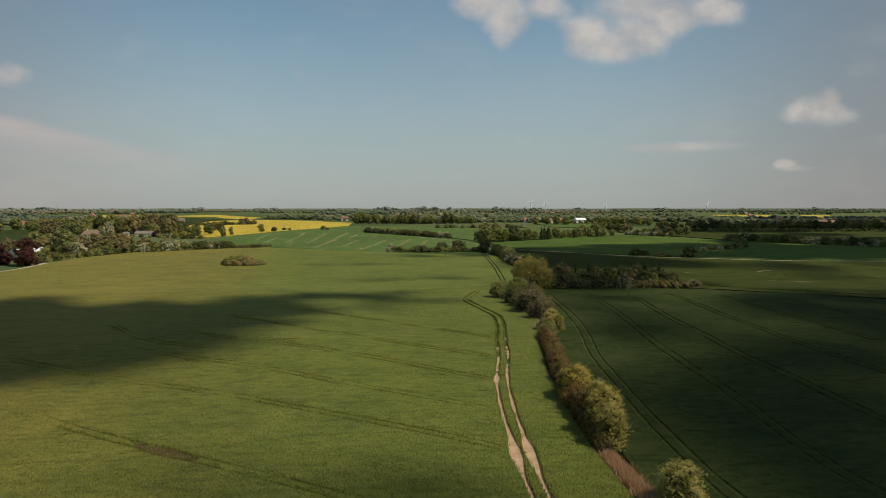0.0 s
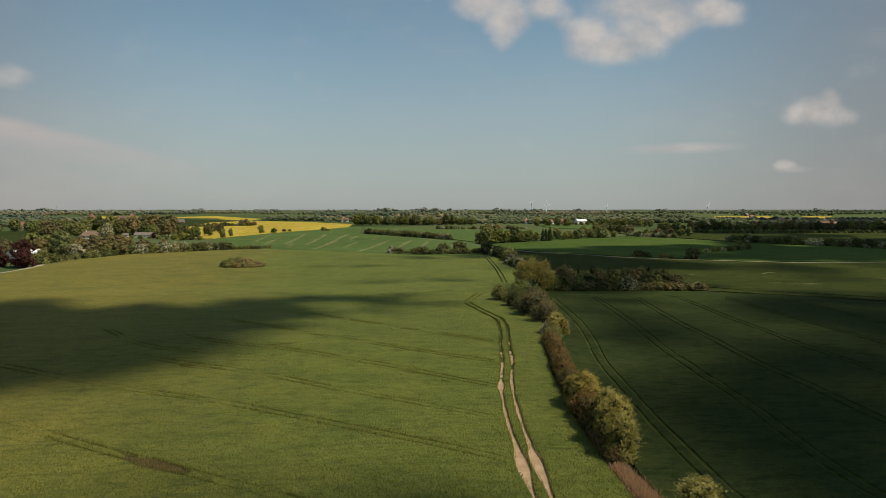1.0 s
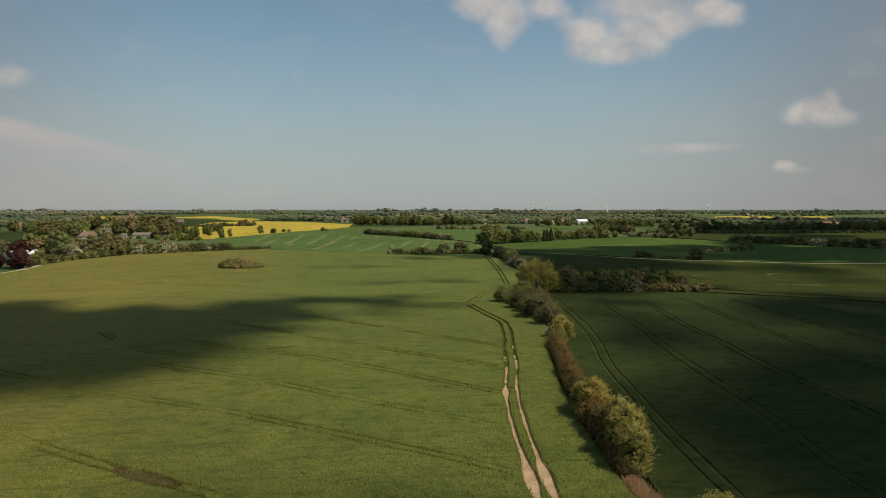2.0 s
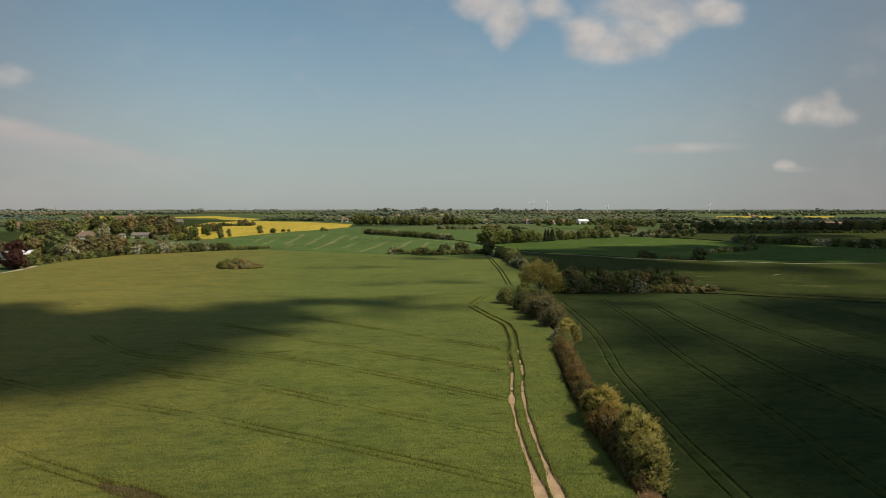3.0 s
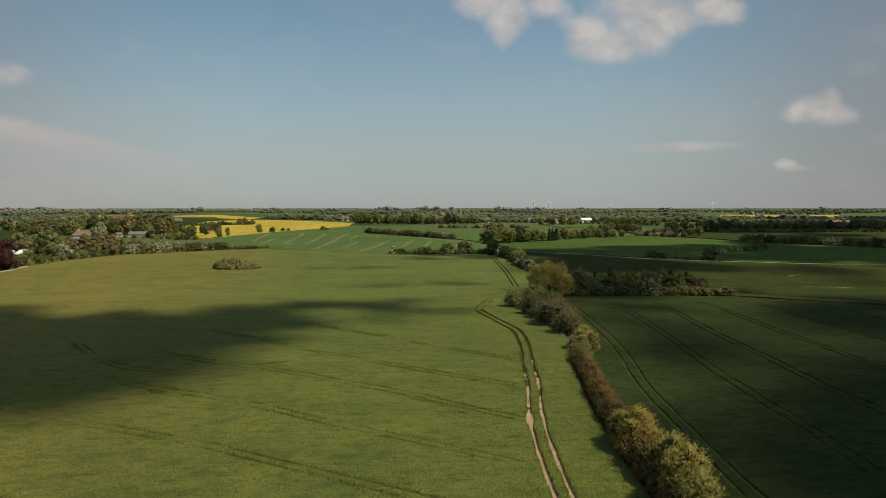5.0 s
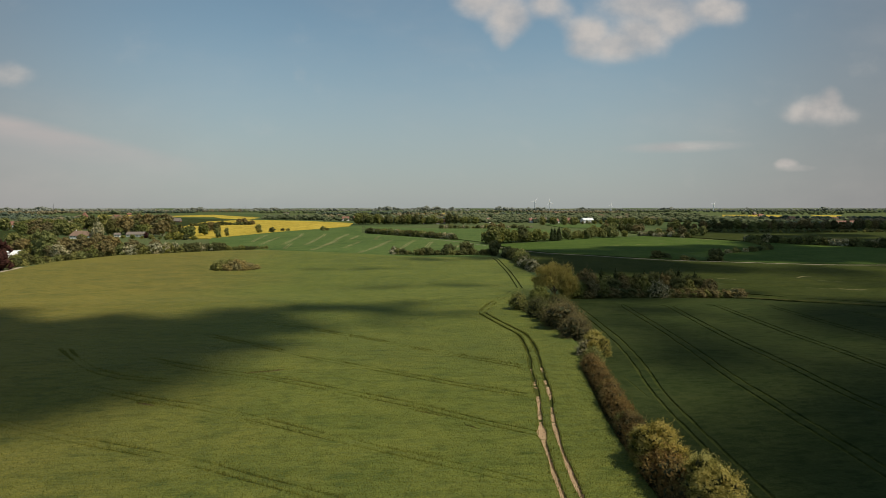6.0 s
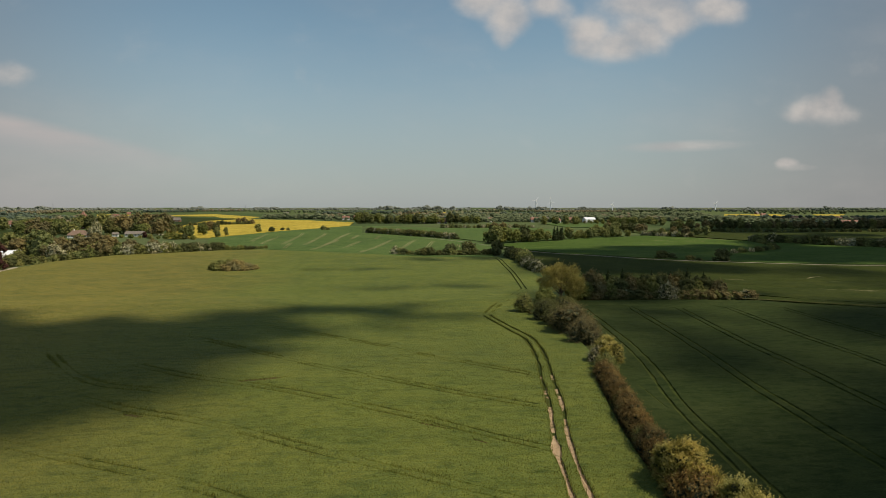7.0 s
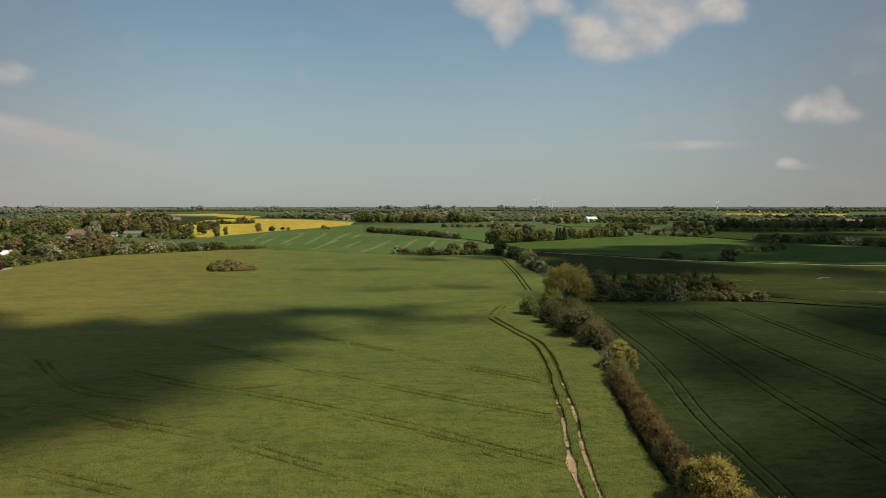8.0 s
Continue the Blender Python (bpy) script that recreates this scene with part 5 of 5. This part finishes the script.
# ---------------------------------------------------------------- buildings
def block(x0, x1, y0, y1, z0, z1, edge=0.04):
    bm = bmesh.new()
    bmesh.ops.create_cube(bm, size=1.0)
    for v in bm.verts:
        v.co = Vector(((x0 + x1) / 2 + v.co.x * (x1 - x0), (y0 + y1) / 2 + v.co.y * (y1 - y0), (z0 + z1) / 2 + v.co.z * (z1 - z0)))
    if edge:
        bmesh.ops.bevel(bm, geom=bm.edges[:], offset=edge, segments=1, affect="EDGES")
    return bm


def roof_mesh(l, w, z, rise, hip, eave, material, thick=0.3):
    bm = bmesh.new()
    a, b = l / 2 + eave, w / 2 + eave
    drop = rise * eave / (w / 2)
    rings = []
    for dz in (0.0, thick):
        pts = [(-a, -b, z - drop + dz), (a, -b, z - drop + dz), (a, b, z - drop + dz), (-a, b, z - drop + dz), (-a + hip, 0, z + rise + dz), (a - hip, 0, z + rise + dz)]
        rings.append([bm.verts.new(p) for p in pts])
    lo, up = rings
    for r, flip in ((lo, True), (up, False)):
        for idx in ((0, 1, 5, 4), (2, 3, 4, 5), (1, 2, 5), (3, 0, 4)):
            f = [r[k] for k in idx]
            bm.faces.new(f[::-1] if flip else f)
    for k in range(4):
        bm.faces.new((lo[k], lo[(k + 1) % 4], up[(k + 1) % 4], up[k]))
    bmesh.ops.recalc_face_normals(bm, faces=bm.faces[:])
    return solid(bm, "roof", [material])


def house(name, label, x, y, turn, l, w, wall_h, rise, hip, wall, roof, windows=4, chimneys=1, category="house"):
    base = tagged(new(name), label, category)
    base.matrix_basis = footing(x, y, turn)
    part("wall", solid(block(-l / 2, l / 2, -w / 2, w / 2, -0.6, wall_h), "wall", [wall]), base)
    if hip < 0.5:
        bm = bmesh.new()
        for s in (-1, 1):
            t = [bm.verts.new((s * (l / 2 - 0.02) + o, yy, zz)) for o in (-0.1 * s, 0.0) for yy, zz in ((-w / 2, wall_h), (w / 2, wall_h), (0, wall_h + rise))]
            bm.faces.new(t[:3])
            bm.faces.new(t[3:][::-1])
            for i in range(3):
                bm.faces.new((t[i], t[(i + 1) % 3], t[3 + (i + 1) % 3], t[3 + i]))
        bmesh.ops.recalc_face_normals(bm, faces=bm.faces[:])
        part("gable", solid(bm, "gable", [wall]), base)
    part("roof", roof_mesh(l, w, wall_h, rise, hip, 0.45, roof), base)
    for k in range(windows):
        wx = -l / 2 + l * (k + 0.5) / windows
        is_door = k == windows // 2
        for s in (-1, 1):
            y0 = s * w / 2
            ob = part("door" if is_door else "window", solid(block(wx - 0.5, wx + 0.5, y0 - 0.06, y0 + 0.06, 0.1 if is_door else 0.95, 2.1, 0.02), "window", [STEEL if is_door else LIME]), base)
            if not is_door:
                for u in (-0.23, 0.23):
                    part("pane", solid(block(wx + u - 0.19, wx + u + 0.19, y0 - 0.08, y0 + 0.08, 1.05, 2.0, 0.0), "pane", [GLASS_DARK]), ob)
    for k in range(chimneys):
        cx = -l * 0.22 + k * l * 0.4
        part("chimney", solid(block(cx - 0.35, cx + 0.35, -0.35, 0.35, wall_h + rise - 0.4, wall_h + rise + 1.1), "chimney", [LIME if wall is LIME else BRICK]), base)
    return base


house("farmhouse", "white farmhouse with a hipped thatched roof", -246, 537, 4, 14.0, 6.6, 2.4, 3.3, 3.0, LIME, THATCH, 6, 1)
house("outbuilding", "long low white outbuilding with grey-brown roof", -210, 553, 3, 14.0, 6.0, 2.0, 1.9, 0.2, LIME, SLATE, 6, 0, "outbuilding")
house("outbuilding", "small white lean-to beside the long outbuilding", -224, 550, 10, 4.0, 3.5, 2.0, 1.2, 0.2, LIME, SLATE, 2, 0, "outbuilding")
# white polytunnel-like shed: curved pale sheet roof over white walls
shed = tagged(new("shed"), "white shed with a curved pale metal roof", "shed")
shed.matrix_basis = footing(-183, 334, 62)
part("wall", solid(block(-7, 7, -4.2, 4.2, -0.5, 2.2), "wall", [LIME]), shed)
bm = bmesh.new()
arch = [(math.cos(math.pi * k / 14) * 4.5, 2.1 + math.sin(math.pi * k / 14) * 1.9) for k in range(15)]
rows_ = [[bm.verts.new((sx, u, zz)) for u, zz in arch] for sx in (-7.3, 7.3)]
for k in range(14):
    bm.faces.new((rows_[0][k], rows_[0][k + 1], rows_[1][k + 1], rows_[1][k]))
bm.faces.new(rows_[0])
bm.faces.new(rows_[1][::-1])
bmesh.ops.recalc_face_normals(bm, faces=bm.faces[:])
part("roof", solid(bm, "roof", [SHEET]), shed)
for k in (-4, 0, 4):
    part("window", solid(block(k - 0.6, k + 0.6, -4.28, -4.12, 1.0, 2.0, 0.02), "window", [GLASS_DARK]), shed)

house("barn", "large white barn with a pale roof among trees", 292, 978, 12, 17, 10, 4.2, 3.0, 0.2, LIME, SHEET, 4, 0, "barn")
house("barn", "red-roofed farm building beside dark woods", 545, 760, -5, 26, 10, 3.2, 4.0, 0.2, LIME, TILE, 5, 0, "barn")
house("barn", "long red-walled farm building", 528, 752, 0, 8, 6, 2.6, 2.4, 0.2, LIME, TILE, 3, 0, "barn")
HAMLET = [(-400, 740, 8), (-385, 744, -10), (-372, 752, 25), (-356, 748, 0), (-340, 742, 60), (-425, 760, 5), 
          (150, 1012, 0), (172, 1020, 20), (196, 1015, -15), (228, 1060, 40), (120, 1050, 10), (-520, 1250, 0), (-250, 1420, 20), (-130, 1500, 5), (60, 1500, 30), (240, 1450, 0), (330, 1330, 20), (640, 1500, 10), (820, 1400, 0), (980, 1700, 30), (-900, 1500, 0), (-700, 1750, 20), (60, 2000, 0), (480, 1900, 15), (-320, 1900, 0), (-90, 1160, 0), (-70, 1165, 30), (-40, 1170, -20), (-20, 1155, 10), (10, 1160, 60), (-160, 1255, 5), (-140, 1265, 15),
          (40, 920, 5), (62, 915, 10), (250, 1110, 20), (640, 1010, 0), (700, 990, 10), (-640, 1100, 20), (-700, 1120, 0), (-760, 1150, 30), (450, 1400, 0), (520, 1420, 20), (560, 1390, 50)]
HAMLET += [(205, 965, 12), (222, 970, -8), (238, 962, 30), (262, 985, 0), (-60, 1090, 15), (140, 985, 60), (348, 1120, 5), (372, 1128, 20), (420, 1180, -10), (-455, 900, 15), (-480, 915, 70), (-330, 1010, 0)]
for k, (x, y, a) in enumerate(HAMLET):
    w, r = ((LIME, TILE), (BRICK, TILE), (LIME, SLATE), (LIME, TILE), (BRICK, SLATE))[k % 5]
    lab = {(LIME, TILE): "white village house with a red tiled roof", (BRICK, TILE): "brick village house with a red tiled roof", (LIME, SLATE): "white village house with a grey roof", (BRICK, SLATE): "brick village house with a grey roof"}[(w, r)]
    house("house", lab, x, y, a, 9 + 5 * R.random(), 7.5, 2.8 + 0.8 * (k % 3), 3.6, 0.2, w, r, 4, 1)
# brick tower of the village mill
tower = tagged(new("brick_tower"), "red brick tower with a tiled cap in the village", "tower")
tower.matrix_basis = footing(-352, 770)
part("wall", solid(block(-2.5, 2.5, -2.5, 2.5, -0.5, 14.0, 0.1), "wall", [BRICK]), tower)
part("roof", roof_mesh(5, 5, 14.0, 4.0, 2.6, 0.3, TILE), tower)
part("window", solid(block(-0.6, 0.6, -2.6, -2.4, 9.0, 11.0, 0.05), "window", [GLASS_DARK]), tower)


# ---------------------------------------------------------------- wind turbines and masts
def turbine(x, y, hub, blade, turn, spin):
    base = tagged(new("wind_turbine"), "white three-bladed wind turbine on the plain", "wind turbine", "wind turbines")
    base.matrix_basis = footing(x, y, turn)
    bm = bmesh.new()
    limb(bm, (0, 0, -1), (0, 0, hub), 2.5, 1.6, 14)
    part("tower", solid(bm, "tower", [PAINT]), base)
    part("nacelle", solid(block(-1.3, 1.3, -2.2, 4.0, hub - 1.2, hub + 1.5, 0.4), "nacelle", [PAINT]), base)
    for k in range(3):
        a = radians(spin + 120 * k)
        d, n = Vector((math.sin(a), 0, math.cos(a))), Vector((math.cos(a), 0, -math.sin(a)))
        bm = bmesh.new()
        rings = []
        for t, w, th in ((0.0, 0.7, 0.6), (0.18, 1.7, 0.5), (0.6, 1.2, 0.3), (1.0, 0.5, 0.15)):
            c = Vector((0, -2.8, hub)) + d * (blade * t)
            rings.append([bm.verts.new(c + n * w + Vector((0, th, 0))), bm.verts.new(c + n * w - Vector((0, th, 0))), bm.verts.new(c - n * w - Vector((0, th, 0))), bm.verts.new(c - n * w + Vector((0, th, 0)))])
        for lo, hi in zip(rings, rings[1:]):
            for i in range(4):
                bm.faces.new((lo[i], lo[(i + 1) % 4], hi[(i + 1) % 4], hi[i]))
        bm.faces.new(rings[-1])
        bmesh.ops.recalc_face_normals(bm, faces=bm.faces[:])
        part("blade", solid(bm, "blade", [PAINT]), base)
    return base


turbine(655, 3000, 48, 22, 8, 35)
turbine(729, 3010, 44, 20, 10, 350)
turbine(1024, 3000, 30, 13, 12, 20)
turbine(1532, 3000, 36, 16, 14, 40)


def mast(x, y, h):
    base = tagged(new("radio_mast"), "thin grey lattice mast on the skyline", "mast", "masts")
    base.matrix_basis = footing(x, y)
    bm = bmesh.new()
    for k in range(3):
        a = 2 * math.pi * k / 3
        limb(bm, (math.cos(a) * 1.6, math.sin(a) * 1.6, -0.5), (math.cos(a) * 0.4, math.sin(a) * 0.4, h), 0.45, 0.25, 5)
    for k in range(10):
        z = h * k / 10
        r = 1.6 - 1.2 * k / 10
        limb(bm, (r, 0, z), (-r * 0.5, r * 0.86, z + h / 10), 0.2, 0.2, 4)
        limb(bm, (-r * 0.5, -r * 0.86, z), (r, 0, z + h / 10), 0.2, 0.2, 4)
    part("lattice", solid(bm, "lattice", [STEEL]), base)


mast(-1534, 3000, 36)
mast(-1166, 3000, 30)
mast(-760, 3300, 26)

# ---------------------------------------------------------------- unseen clouds, set up-sun out of view to shade parts of the fields
CLOUD_H = 900.0
SHIFT = SUN_DIR * (CLOUD_H / SUN_DIR.z)


def cloud(label, spots, seed, vapour):
    """A fair-weather cloud made of many thin puffs, given by where its shade lies: (x, y, half x, half y, puffs, size)."""
    rng = np.random.default_rng(seed)
    v0, f0 = BALL_2
    out = []
    for x, y, hx, hy, count, size in spots:
        x, y, k = (float(q) for q in site(x, y))
        hx, hy, size = hx * k, hy * k, size * k
        for _ in range(count):
            a, r = rng.uniform(0, 2 * math.pi), math.sqrt(rng.uniform(0, 1))
            s = size * rng.uniform(0.6, 1.3)
            c = (x + math.cos(a) * r * hx + SHIFT.x, y + math.sin(a) * r * hy + SHIFT.y, CLOUD_H + rng.uniform(-4, 14))
            out.append((v0 * (s, s, s * 0.35) * (1 + 0.12 * rng.normal(size=(len(v0), 1))) + c, f0))
    v, f = joined(out)
    tagged(new("cumulus_cloud", mesh_of("cumulus_cloud", v, f, [vapour], None, True)), label, "cloud", kind="structure")


cloud("unseen white fair-weather cloud that shades the barley", [(-72, 130, 34, 28, 24, 12), (-38, 133, 20, 22, 14, 9), (-55, 162, 38, 9, 18, 7), (-10, 177, 24, 7, 14, 5.5), (-110, 134, 30, 32, 20, 13), (-60, 114, 24, 11, 16, 8), (-32, 152, 20, 12, 12, 7), (-62, 104, 18, 10, 10, 8), (-92, 158, 22, 14, 14, 9)], 3, DENSE_VAPOUR)
cloud("unseen long thin white cloud shading the wheat beyond the hedge", [(86, 55, 42, 58, 26, 15), (96, 122, 44, 36, 18, 13), (64, 156, 18, 16, 7, 8), (50, 80, 9, 45, 26, 6.5), (42, 55, 7, 34, 20, 6), (60, 55, 14, 30, 14, 9), (52, 132, 5, 22, 7, 4.5), (160, 80, 50, 80, 36, 20)], 4, THIN_VAPOUR)
cloud("unseen ragged white cloud that shades the middle fields", [(90, 345, 32, 34, 26, 11), (140, 348, 34, 44, 34, 12), (190, 348, 34, 46, 34, 12), (225, 350, 30, 38, 24, 12), (290, 400, 60, 60, 34, 17), (95, 275, 36, 24, 20, 12), (165, 312, 40, 15, 16, 9), (230, 310, 45, 22, 22, 10), (300, 322, 50, 45, 28, 14), (200, 302, 34, 22, 26, 9), (245, 298, 42, 24, 26, 10)], 5, DENSE_VAPOUR)
cloud("unseen thin cloud veil that shades the meadow", [(250, 250, 50, 30, 7, 12), (150, 165, 40, 24, 18, 12), (120, 150, 30, 20, 12, 10), (85, 245, 34, 36, 16, 12), (160, 230, 50, 30, 9, 12), (58, 192, 20, 14, 14, 8), (76, 197, 28, 11, 20, 7)], 8, THIN_VAPOUR)
cloud("unseen thin cloud wisps that shade the barley", [(10, 213, 30, 3, 14, 3.5), (20, 218, 18, 3, 8, 3.0), (-14, 271, 16, 3.5, 8, 3.5), (30, 316, 24, 8, 14, 6), (45, 330, 12, 14, 8, 6), (8, 160, 14, 12, 7, 6), (-3, 51, 12, 6, 9, 5)], 6, THIN_VAPOUR)
cloud("unseen white cloud that shades the eastern woods", [(430, 660, 150, 70, 50, 26), (360, 480, 60, 50, 24, 20), (760, 1000, 200, 90, 34, 45)], 7, VAPOUR)
